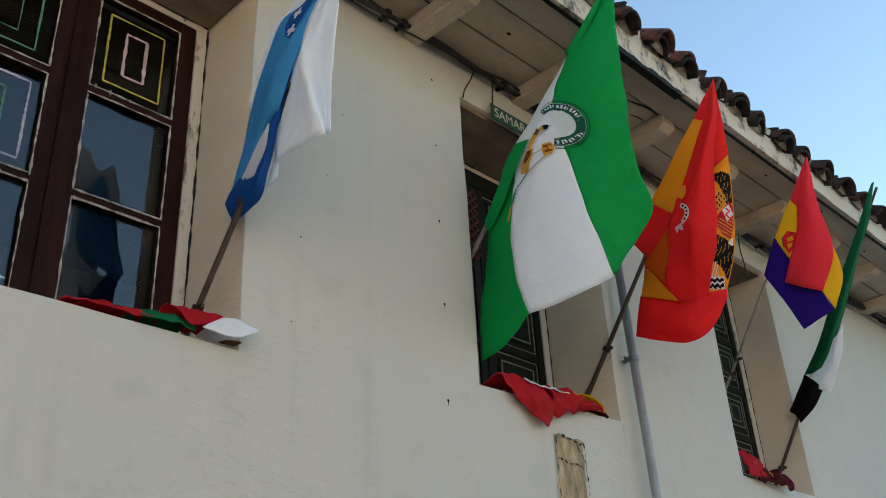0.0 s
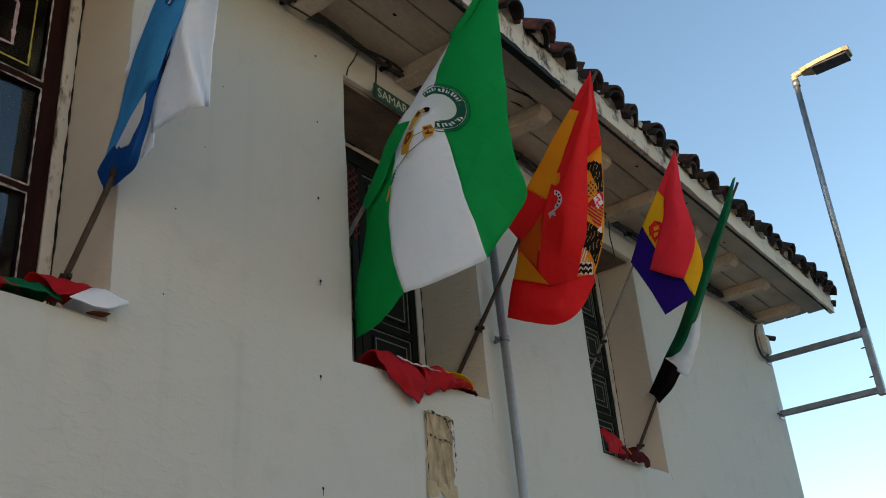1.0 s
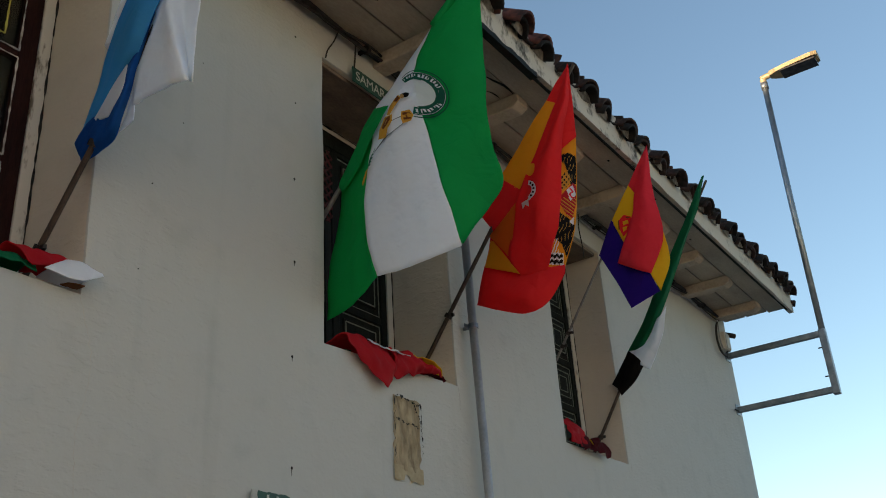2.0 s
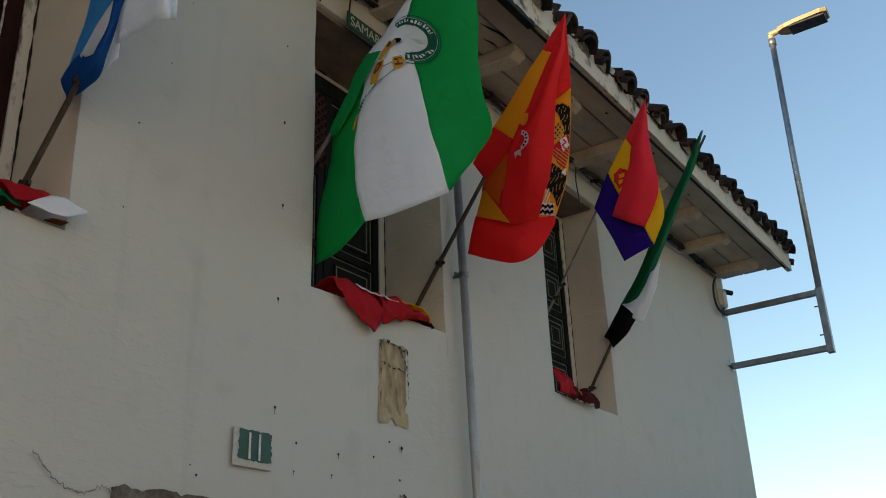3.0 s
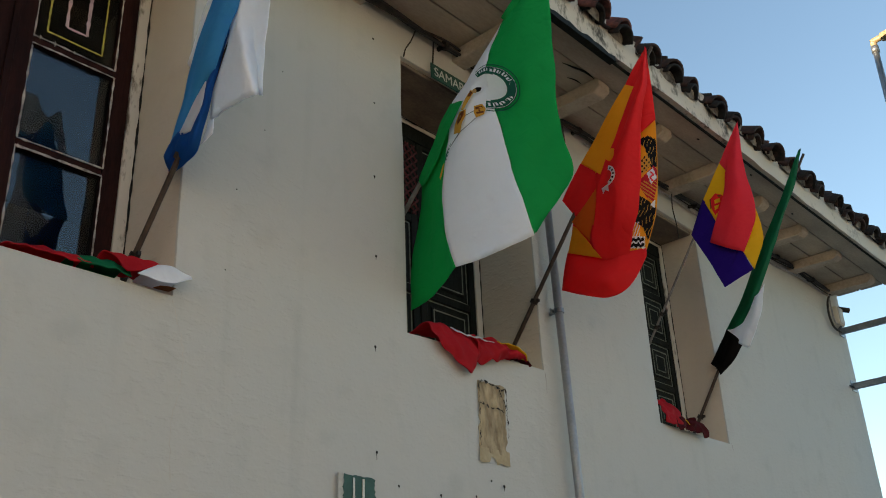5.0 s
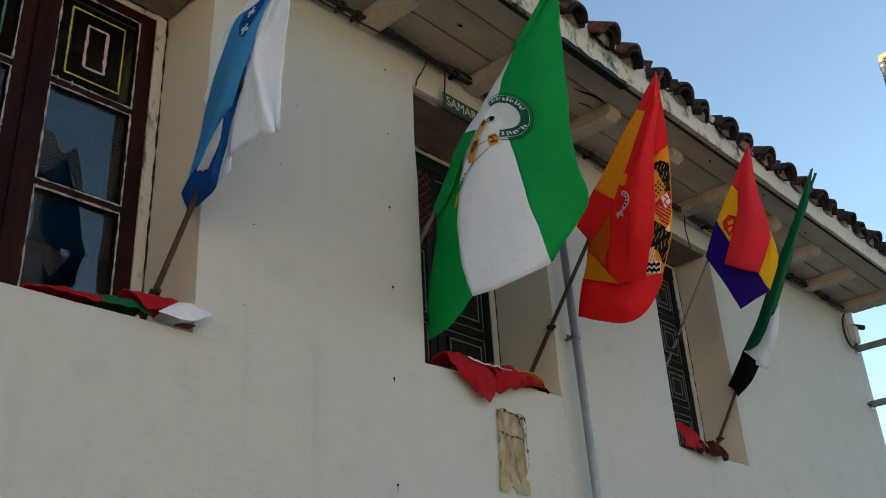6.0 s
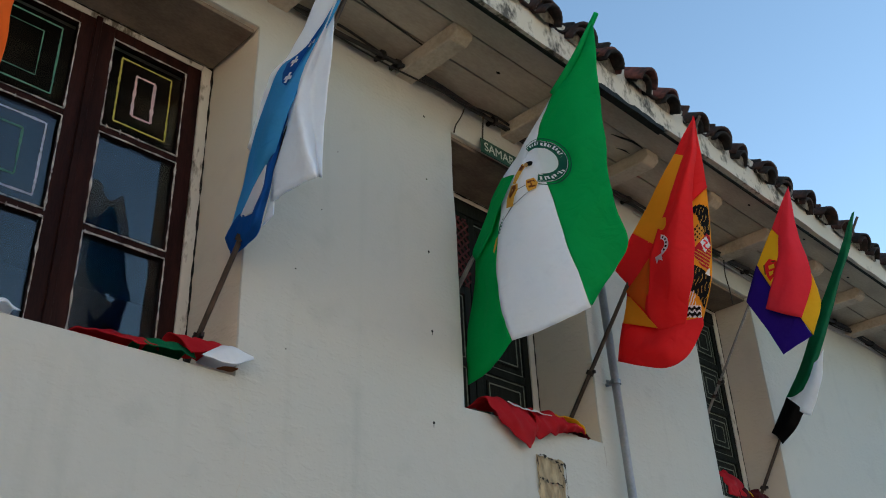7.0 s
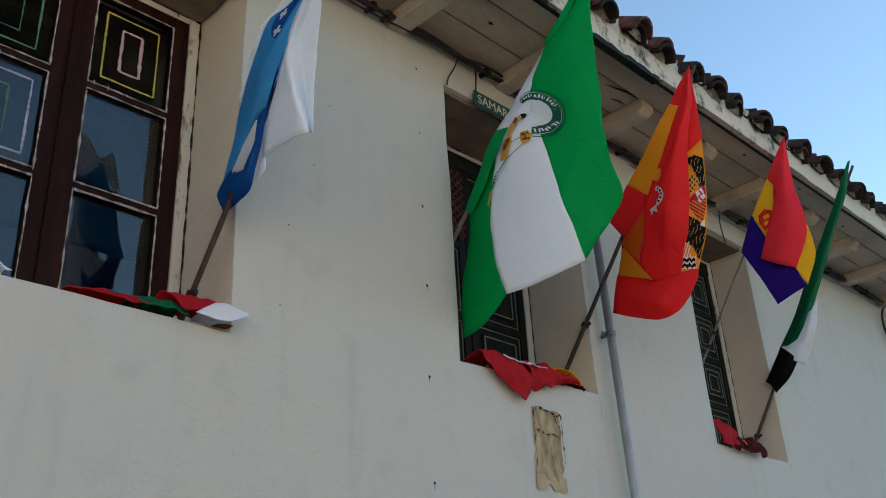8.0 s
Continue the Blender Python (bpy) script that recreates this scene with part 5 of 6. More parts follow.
e0 = at(x, (-0.86, 4.47), (-0.58, 4.10), (-0.30, 3.70), (-0.08, 3.35), (-0.08, 3.10), (-0.12, 2.95))
e1 = at(x, (-0.86, 4.47), (-0.60, 4.06, -0.02), (-0.30, 3.68, -0.03), (-0.17, 3.36, -0.03), (-0.16, 3.10, -0.03), (-0.18, 2.94))
e2 = at(x, (-0.86, 4.47), (-0.635, 4.0, -0.03), (-0.40, 3.60, -0.04), (-0.39, 3.36, -0.04), (-0.37, 3.10, -0.03), (-0.33, 2.92))
e3 = at(x, (-0.86, 4.47), (-0.64, 3.95, 0), (-0.450, 3.574, 0), (-0.472, 3.383, 0), (-0.467, 3.243, 0), (-0.44, 3.08, 0), (-0.40, 2.90))
band(flag, "red_band", [e0, e1], F_RED, "red band", 0.006, 41)
band(flag, "red_band", [e1, e2], F_RED, "red band", 0.006, 42)
band(flag, "orange_band", [e2, e3], F_ORANGE, "orange band", 0.006, 43)


# ---- cloths left on the sills ----
def heap(name, label, pieces, at_):
    """Crumpled flags lying on a sill: each piece is a sheet over a few curves."""
    t = thing(name, at_, label, "cloth", "cloths on the window sills")
    for nm, curves, mat, lab, amp, seed in pieces:
        g = drape(curves, 44, 44, 0.0, seed)
        for col in g:
            for p in col:
                ridge = 1 - 2 * abs(noise.noise(Vector((p.x * 16 + p.z * 9 + seed, p.y * 8, p.z * 14))))
                p.z += amp * (noise.noise(Vector((p.x * 22 + seed, p.y * 22, p.z * 12))) + 0.5 * ridge)
                p.y -= amp * 0.7 * ridge
                p.y += amp * 0.8 * noise.noise(Vector((p.x * 17, p.z * 19 + seed, 4)))
        bm = bmesh.new()
        vs = [[bm.verts.new(p) for p in col] for col in g]
        for i in range(44):
            for j in range(44):
                bm.faces.new((vs[i][j], vs[i + 1][j], vs[i + 1][j + 1], vs[i][j + 1]))
        ob = part(nm, bm, mat, t, lab, smooth=True)
        so = ob.modifiers.new("thickness", "SOLIDIFY")
        so.thickness, so.offset = 0.004, 0
    return t


s1 = W1[2]
heap("sill_cloth", "crumpled red, green and white flag lying on the window sill", [
    ("red_cloth", [[(-1.80, 0.10, s1 + 0.006), (-1.78, 0.02, s1 + 0.012), (-1.77, -0.012, s1 + 0.004)], [(-1.66, 0.16, s1 + 0.02), (-1.64, 0.05, s1 + 0.05), (-1.63, -0.016, s1 + 0.010)], [(-1.5, 0.16, s1 + 0.02), (-1.5, 0.05, s1 + 0.05), (-1.5, -0.016, s1 + 0.012)]], F_OLDRED, "red part", 0.008, 1),
    ("green_cloth", [[(-1.56, 0.12, s1 + 0.02), (-1.55, 0.03, s1 + 0.045), (-1.54, -0.022, s1 + 0.015)], [(-1.46, 0.12, s1 + 0.05), (-1.45, 0.03, s1 + 0.065), (-1.44, -0.03, s1 + 0.012)], [(-1.36, 0.12, s1 + 0.03), (-1.36, 0.02, s1 + 0.05), (-1.36, -0.03, s1 + 0.006)]], F_DKGREEN, "dark green part", 0.008, 2),
    ("red_cloth", [[(-1.45, 0.12, s1 + 0.05), (-1.44, 0.02, s1 + 0.085), (-1.385, -0.04, s1 + 0.015)], [(-1.35, 0.12, s1 + 0.06), (-1.33, 0.0, s1 + 0.09), (-1.33, -0.045, s1 + 0.03)], [(-1.23, 0.10, s1 + 0.05), (-1.245, -0.02, s1 + 0.08), (-1.27, -0.045, s1 + 0.055)]], F_OLDRED, "red fold", 0.010, 3),
    ("white_cloth", [[(-1.30, 0.08, s1 + 0.04), (-1.27, -0.03, s1 + 0.07), (-1.355, -0.055, s1 + 0.012)], [(-1.23, 0.06, s1 + 0.03), (-1.21, -0.05, s1 + 0.072), (-1.25, -0.075, s1 - 0.002)], [(-1.19, 0.03, s1 + 0.02), (-1.155, -0.045, s1 + 0.055), (-1.165, -0.085, s1 + 0.035)]], F_WHITE, "white fold curling over the edge", 0.006, 4),
    ("brown_lining", [[(-1.26, 0.0, s1 + 0.004), (-1.25, -0.03, s1 + 0.002)], [(-1.20, 0.0, s1 + 0.004), (-1.20, -0.045, s1 + 0.004)]], F_BROWN, "dark underside", 0.004, 5),
], (-1.5, 0.05, s1))
s2 = W2[2]
heap("sill_cloth", "crumpled red flag with a yellow edge, drooping over the sill", [
    ("red_cloth", [[(0.10, 0.10, s2 + 0.03), (0.11, 0.0, s2 + 0.05), (0.12, -0.025, s2 + 0.012), (0.16, -0.03, s2 - 0.03)], [(0.20, 0.12, s2 + 0.05), (0.22, 0.0, s2 + 0.07), (0.24, -0.045, s2 - 0.01), (0.29, -0.035, s2 - 0.11)], [(0.30, 0.12, s2 + 0.05), (0.33, 0.0, s2 + 0.055), (0.36, -0.05, s2 - 0.03), (0.36, -0.04, s2 - 0.145)], [(0.42, 0.12, s2 + 0.04), (0.43, 0.0, s2 + 0.05), (0.43, -0.045, s2 - 0.02), (0.42, -0.03, s2 - 0.085)]], F_OLDRED, "red cloth hanging to a point", 0.012, 6),
    ("red_cloth", [[(0.38, 0.12, s2 + 0.04), (0.39, 0.0, s2 + 0.055), (0.40, -0.05, s2 + 0.0), (0.41, -0.035, s2 - 0.085)], [(0.52, 0.12, s2 + 0.05), (0.53, 0.0, s2 + 0.065), (0.53, -0.055, s2 + 0.01), (0.53, -0.035, s2 - 0.055)], [(0.68, 0.12, s2 + 0.05), (0.68, 0.0, s2 + 0.06), (0.68, -0.05, s2 + 0.015), (0.67, -0.03, s2 - 0.015)], [(0.80, 0.10, s2 + 0.03), (0.80, 0.0, s2 + 0.04), (0.80, -0.035, s2 + 0.012), (0.79, -0.03, s2 + 0.0)]], F_OLDRED, "red folds", 0.020, 7),
    ("yellow_cloth", [[(0.58, 0.05, s2 + 0.07), (0.585, -0.035, s2 + 0.065)], [(0.68, 0.04, s2 + 0.085), (0.69, -0.05, s2 + 0.062)], [(0.76, 0.02, s2 + 0.06), (0.765, -0.055, s2 + 0.04)], [(0.80, 0.0, s2 + 0.03), (0.79, -0.05, s2 + 0.006)]], F_GOLD, "yellow edge", 0.006, 8),
    ("white_trim", [[(0.24, -0.03, s2 + 0.052), (0.25, -0.044, s2 + 0.04)], [(0.38, -0.035, s2 + 0.045), (0.39, -0.05, s2 + 0.035)], [(0.52, -0.04, s2 + 0.05), (0.53, -0.056, s2 + 0.04)]], F_WHITE, "pale printed marks", 0.008, 9),
    ("brown_fold", [[(0.74, 0.06, s2 + 0.05), (0.78, 0.0, s2 + 0.055)], [(0.84, 0.05, s2 + 0.03), (0.86, -0.01, s2 + 0.02)], [(0.86, 0.04, s2 + 0.006), (0.865, -0.02, s2 + 0.004)]], F_MAROON, "dark red end", 0.010, 10),
], (0.45, 0.05, s2))
s3 = W3[2]
heap("sill_cloth", "crumpled red and dark maroon cloth wedged in the window corner", [
    ("red_cloth", [[(2.15, 0.06, s3 + 0.16), (2.14, 0.0, s3 + 0.10), (2.15, -0.02, s3 + 0.0)], [(2.27, 0.06, s3 + 0.17), (2.26, -0.01, s3 + 0.10), (2.24, -0.035, s3 - 0.015)], [(2.36, 0.06, s3 + 0.16), (2.37, 0.0, s3 + 0.08), (2.36, -0.03, s3 - 0.005)]], F_OLDRED, "bunched red cloth", 0.014, 11),
    ("maroon_cloth", [[(2.26, 0.06, s3 + 0.05), (2.26, -0.02, s3 + 0.035), (2.27, -0.03, s3 - 0.03)], [(2.42, 0.06, s3 + 0.07), (2.43, -0.03, s3 + 0.055), (2.42, -0.035, s3 - 0.03)], [(2.58, 0.05, s3 + 0.06), (2.59, -0.04, s3 + 0.04), (2.58, -0.045, s3 - 0.04)]], F_MAROON, "dark maroon cloth", 0.024, 12),
    ("yellow_cloth", [[(2.34, -0.01, s3 + 0.07), (2.35, -0.04, s3 + 0.04)], [(2.40, -0.02, s3 + 0.05), (2.41, -0.045, s3 + 0.01)]], F_GOLD, "yellow corner", 0.006, 13),
], (2.35, 0.05, s3))

heap("plastic_bag", "crumpled white plastic sheet on the window sill", [
    ("sheet", [[(-2.20, 0.05, s1 + 0.006), (-2.18, 0.0, s1 + 0.012), (-2.18, -0.014, s1 + 0.003)], [(-2.07, 0.06, s1 + 0.012), (-2.06, 0.0, s1 + 0.03), (-2.06, -0.016, s1 + 0.003)], [(-1.97, 0.05, s1 + 0.005), (-1.97, 0.0, s1 + 0.012), (-1.96, -0.012, s1 + 0.002)]], F_WHITE, "white folds", 0.022, 21),
], (-2.05, 0.03, s1))

# ---- conduit ----
def pipe_x(z):
    """The conduit leans a little towards the middle window."""
    return 1.088 + 0.027 * (3.3 - z)


pipe = thing("conduit", (pipe_x(0), -0.062, 0), "vertical grey metal conduit clamped to the wall", "pipe")
pp = part("pipe", tubed([(pipe_x(z), -0.062, z) for z in (0.0, 2.2, 4.0)], 0.0225, 14), M_PIPE, pipe, smooth=True)
part("collar", tubed([(pipe_x(3.94), -0.062, 3.94), (pipe_x(4.03), -0.062, 4.03)], 0.027, 14), M_PIPE, pipe, smooth=True)
part("bend", tubed(spline([(1.070, -0.062, 4.02), (1.070, -0.062, 4.28), (1.085, -0.082, 4.37), (1.14, -0.08, 4.41), (1.205, -0.078, 4.385)], 16), 0.018, 12), M_PIPE, pp, "pale plastic bend at the top", smooth=True)
for z in (1.3, 2.15, 3.305):
    px = pipe_x(z)
    bm = tubed([(px, -0.062, z - 0.012), (px, -0.062, z + 0.012)], 0.028, 14)
    box(bm, px - 0.043, px + 0.044, -0.04, -0.034, z - 0.012, z + 0.012)
    box(bm, px - 0.006, px + 0.006, -0.05, 0.012, z - 0.008, z + 0.008)
    part("clamp", bm, M_GALV, pp)

# ---- cables under the eave ----
cab = thing("cable_bundle", (0.3, -0.05, 4.6), "bundle of old black cables along the top of the wall", "cable")


def cable_run(z, y, r, seed, sag, x0=X0 + 0.1, x1=5.35):
    pts = []
    n = 220
    for k in range(n + 1):
        f = k / n
        x = x0 + (x1 - x0) * f
        tw = x * 5.5 + seed * 1.6 + 2.0 * noise.noise(Vector((x * 0.8, seed, 6)))
        loose = 0.010 + 0.016 * max(0.0, noise.noise(Vector((x * 1.9, seed, 9))))
        pts.append((x, y - loose * math.cos(tw), z + loose * math.sin(tw) + 0.012 * noise.noise(Vector((x * 1.1, 2, 3))) - sag * abs(math.sin(x * 2.0))))
    return tubed(pts, r, 7)


for z, y, r, sd, sg in ((4.615, -0.050, 0.011, 1, 0.008), (4.612, -0.052, 0.009, 2, 0.010), (4.617, -0.052, 0.007, 3, 0.008), (4.606, -0.042, 0.005, 4, 0.022), (4.622, -0.034, 0.005, 5, 0.004)):
    run = part("cable", cable_run(z, y, r, sd, sg), M_CABLE, cab, smooth=True)
for x in (-2.7, -1.65, -0.52, -0.42, 0.28, 0.62, 1.5, 2.2, 2.95, 3.6, 4.3, 5.0):
    bm = tubed([(x - 0.010, -0.050, 4.606), (x + 0.010, -0.052, 4.610)], 0.026, 9)
    box(bm, x - 0.008, x + 0.008, -0.03, 0.012, 4.60, 4.62)
    part("cable_clip", bm, M_IRON, run)
part("loose_wire", tubed(spline([(-1.05, -0.27, 4.652), (-0.8, -0.235, 4.650), (-0.6, -0.215, 4.650), (-0.39, -0.20, 4.652)], 10), 0.005, 6), M_CABLE, cab)
part("hanging_wire", tubed(spline([(0.06, -0.055, 4.60), (0.045, -0.03, 4.53), (0.015, -0.018, 4.47), (0.005, -0.012, 4.42)], 10), 0.004, 6), M_CABLE, cab)
part("hook", tubed(spline([(1.30, -0.06, 4.60), (1.30, -0.065, 4.50), (1.30, -0.068, 4.43), (1.275, -0.07, 4.395), (1.24, -0.07, 4.405), (1.225, -0.07, 4.44)], 16), 0.010, 8), M_CABLE, cab, "black cable hook")
part("loose_wire", tubed(spline([(2.62, -0.05, 4.58), (2.64, -0.03, 4.48), (2.68, -0.02, 4.38), (2.70, -0.012, 4.28)], 10), 0.004, 6), M_CABLE, cab)
part("grey_cable", cable_run(4.575, -0.018, 0.006, 7, 0.01, 1.6, 5.3), M_GREY, cab)

# ---- green sign over the middle window ----
sg = thing("sign", (0.42, -0.03, 4.39), "small green enamel sign with white capitals hung on a wire", "sign")
splate = part("plate", boxed(0.185, 0.66, -0.034, -0.028, 4.375, 4.465, bev=0.002), M_SIGN, sg)
text_part("lettering", "SAMAR", 0.076, Matrix.Translation((0.205, -0.0365, 4.393)) @ Matrix.Rotation(radians(90), 4, "X") @ Matrix.Diagonal((0.98, 1, 1, 1)), M_LETTER, splate, "white capitals")
for xx in (0.20, 0.64):
    part("wire", tubed([(xx, -0.031, 4.455), (xx - 0.005, -0.045, 4.54), (xx - 0.01, -0.055, 4.61)], 0.0045, 6), M_CABLE, sg)

# ---- number plate by the door ----
pl = thing("wall_plate", (-0.32, -0.006, 2.14), "worn white and green metal plate beside the doorway", "plate")
part("plate", boxed(-0.417, -0.222, -0.014, -0.007, 2.135, 2.275, bev=0.003), M_PLATE, pl)
bm = bmesh.new()
vs = []
for k in range(60):
    a = 2 * math.pi * k / 60
    c, s = math.cos(a), math.sin(a)
    q = max(abs(c), abs(s))
    w = 1 + 0.10 * noise.noise(Vector((c * 4, s * 4, 2))) + 0.09 * noise.noise(Vector((c * 13, s * 13, 5)))
    vs.append(bm.verts.new((-0.310 + 0.084 * w * c / q, -0.0155, 2.216 + 0.056 * w * s / q)))
bm.faces.new(vs)
bmesh.ops.recalc_face_normals(bm, faces=bm.faces)
part("green_ground", bm, M_SIGN, pl, "flaking green paint")
for xa in (-0.345, -0.295):
    part("bar", boxed(xa, xa + 0.010, -0.0185, -0.0158, 2.165, 2.262, bev=0), M_LETTER, pl, "white upright bar")

# ---- bare patch ----
def patch():
    bm = bmesh.new()
    n, m = 12, 26
    g = []
    for i in range(n + 1):
        col = []
        for j in range(m + 1):
            u, v = i / n, j / m
            x = 0.452 + 0.198 * u - 0.012 * (1 - v)
            z = 2.47 + 0.345 * v
            e = min(u, 1 - u, v, 1 - v)
            x += (0.008 if e < 0.01 else 0.0) * noise.noise(Vector((z * 30, u * 9, 2))) * 2
            z += (0.010 if v > 0.99 else 0) * noise.noise(Vector((x * 40, 3, 3))) * 2
            y = -0.003 - 0.010 * max(0, noise.noise(Vector((x * 30, 2, z * 14)))) - (0.004 if e > 0.01 else 0)
            col.append(bm.verts.new((x, y, z)))
        g.append(col)
    for i in range(n):
        for j in range(m):
            bm.faces.new((g[i][j], g[i + 1][j], g[i + 1][j + 1], g[i][j + 1]))
    return bm


pt = tagged(part("bare_patch", patch(), M_ADOBE, wall), "strip of bare crumbling adobe where plaster fell off")
bm = bmesh.new()
vs = []
for u in [k / 16 for k in range(17)]:
    vs.append(bm.verts.new((0.435 + 0.215 * u, -0.0085, 2.432 + 0.016 * noise.noise(Vector((u * 5, 1, 1))) + (0.030 if 0.35 < u < 0.55 else 0))))
vs += [bm.verts.new((0.65, -0.0085, 2.50)), bm.verts.new((0.435, -0.0085, 2.50))]
bm.faces.new(vs)
bmesh.ops.recalc_face_normals(bm, faces=bm.faces)
part("ochre_patch", bm, M_OCHRE, wall, "ochre wash under the bare strip")
# ---- small marks on the wall ----
def mark(x, z, r, rust=0.0, seed=0):
    """A screw plug with a ragged hole round it and a short rust run."""
    bm = bmesh.new()
    ring = []
    n = 12
    for k in range(n):
        a = 2 * math.pi * k / n
        rr = 0.68 * r * (1 + 0.45 * noise.noise(Vector((math.cos(a) * 2 + seed, math.sin(a) * 2, seed))))
        ring.append(bm.verts.new((x + rr * math.cos(a), -0.0125, z + rr * math.sin(a))))
    mid = bm.verts.new((x, -0.017, z))
    for k in range(n):
        bm.faces.new((mid, ring[(k + 1) % n], ring[k]))
    if rust:
        a = [bm.verts.new((x + dx, -0.0122, zz)) for dx, zz in ((-r * 0.3, z), (r * 0.3, z), (r * 0.12, z - rust), (-r * 0.12, z - rust))]
        bm.faces.new(a[::-1])
    bmesh.ops.recalc_face_normals(bm, faces=bm.faces)
    return bm


k = 0
for x, z, r, ru in ((-0.209, 4.415, 0.009, 0), (-0.206, 4.042, 0.007, 0), (-0.209, 3.643, 0.009, 0.012), (-0.204, 3.245, 0.009, 0.02), (-0.214, 2.823, 0.010, 0.02), (-0.212, 2.38, 0.009, 0.03),
                    (-0.09, 2.26, 0.008, 0.01), (0.16, 2.25, 0.009, 0.02), (0.39, 2.27, 0.008, 0.01), (0.59, 2.335, 0.012, 0.02), (0.50, 2.35, 0.008, 0), (-0.10, 2.15, 0.005, 0.02), (0.12, 2.16, 0.006, 0.015),
                    (-0.58, 2.08, 0.007, 0.01), (-0.61, 2.11, 0.004, 0), (-0.95, 3.30, 0.005, 0), (-0.83, 3.62, 0.004, 0), (-0.98, 2.95, 0.004, 0), (1.75, 3.75, 0.006, 0), (-0.75, 3.95, 0.004, 0)):
    k += 1
    part("screw_hole", mark(x, z, r, ru, k), M_HOLE, wall)
r = random.Random(5)
for q in range(16):
    a, d = r.uniform(0, 6.28), abs(r.gauss(0, 0.026))
    part("broken_plaster", mark(0.59 + d * math.cos(a), 2.12 + d * 1.2 * math.sin(a), r.uniform(0.004, 0.016), r.choice((0, 0, 0.03)), q + 40), M_HOLE if q % 3 else M_GREYSTAIN, wall)
bm = tubed([(0.255, -0.016, 2.005), (0.255, 0.01, 2.005)], 0.036, 16)
part("grey_disc", bm, M_CONC, wall, "grey mortar plug")


def crack(pts, w, seed, gaps=False):
    bm = bmesh.new()
    sm = spline([(x, -0.0115, z) for x, z in pts], 14 * len(pts))
    rows = []
    for i, p in enumerate(sm):
        ww = w * (0.5 + abs(noise.noise(Vector((i * 0.3, seed, 0))))) if not gaps else 2.2 * w * max(0.03, noise.noise(Vector((i * 0.14, seed, 0))) + 0.22)
        o = 0.010 * noise.noise(Vector((i * 0.45, seed, 7)))
        d = (sm[min(i + 1, len(sm) - 1)] - sm[max(i - 1, 0)]).normalized()
        nrm = Vector((-d.z, 0, d.x))
        rows.append((bm.verts.new(p + nrm * (o + ww)), bm.verts.new(p + nrm * (o - ww))))
    for a, b in zip(rows, rows[1:]):
        bm.faces.new((a[0], a[1], b[1], b[0]))
    bmesh.ops.recalc_face_normals(bm, faces=bm.faces)
    return bm


for seed, w, pts in ((11, 0.006, ((0.452, 2.80), (0.48, 2.815), (0.53, 2.806), (0.58, 2.80), (0.62, 2.792), (0.648, 2.80))), (12, 0.004, ((0.648, 2.80), (0.650, 2.74), (0.646, 2.68), (0.650, 2.62), (0.645, 2.56))), (13, 0.003, ((0.450, 2.80), (0.448, 2.7), (0.446, 2.6), (0.440, 2.5))), (14, 0.004, ((0.452, 2.705), (0.49, 2.70), (0.53, 2.69), (0.58, 2.695), (0.64, 2.68))), (15, 0.005, ((0.60, 2.79), (0.61, 2.76), (0.635, 2.73), (0.64, 2.70)))):
    ck = crack([(px - 0.006, pz) for px, pz in pts], w, seed, True)
    for v in ck.verts:
        v.co.y -= 0.006
    part("broken_edge", ck, M_HOLE, wall)
M_CRACK = noisy("crack_shadow", (0.16, 0.15, 0.13), (0.30, 0.28, 0.25), 0.95, 20, 90, 0.4)
M_HAIR = noisy("hairline", (0.40, 0.38, 0.34), (0.55, 0.52, 0.46), 0.95, 20, 90, 0.2)
part("crack", crack(((-1.20, 2.08), (-1.11, 2.0), (-1.02, 1.975), (-0.95, 2.0), (-0.905, 1.985)), 0.0035, 1), M_CRACK, wall)
part("crack", crack(((-1.19, 2.78), (-1.13, 2.6), (-1.135, 2.45), (-1.155, 2.34), (-1.14, 2.15)), 0.0014, 2), M_HAIR, wall)
part("crack", crack(((0.985, 2.96), (0.99, 2.9), (0.985, 2.85)), 0.0018, 3), M_CRACK, wall)
part("crack", crack(((0.17, 2.25), (0.24, 2.225), (0.32, 2.24), (0.39, 2.27), (0.45, 2.25)), 0.0016, 4), M_HAIR, wall)
part("crack", crack(((2.985, 2.89), (2.99, 2.84)), 0.0025, 5), M_CRACK, wall)

# ---- things low on the wall ----
bd = thing("notice_board", (0.73, -0.03, 1.4), "dark framed board fixed to the wall", "board")
part("panel", boxed(0.46, 1.02, -0.03, -0.008, 1.40, 1.965, bev=0.004), M_DARKWOOD, bd)
part("top_frame", boxed(0.44, 1.04, -0.045, -0.006, 1.967, 1.995, bev=0.004), M_IRON, bd)
hb = thing("hanging_box", (-1.15, -0.16, 1.4), "small dark wooden box with a gabled roof", "box")
part("body", boxed(-1.40, -1.02, -0.10, -0.008, 1.45, 1.835, bev=0.005), M_DARKWOOD, hb)
for sgn in (-1, 1):
    bm = boxed(0.0, 0.245, -0.135, -0.006, -0.008, 0.010, bev=0.003)
    bmesh.ops.transform(bm, matrix=Matrix.Translation((-1.21, 0, 1.888)) @ Matrix.Diagonal((sgn, 1, 1, 1)) @ Matrix.Rotation(radians(12), 4, "Y"), verts=bm.verts)
    bmesh.ops.recalc_face_normals(bm, faces=bm.faces)
    part("roof_slope", bm, M_DARKWOOD, hb)
part("gable", boxed(-1.36, -1.06, -0.098, -0.01, 1.836, 1.856, bev=0.003), M_DARKWOOD, hb)
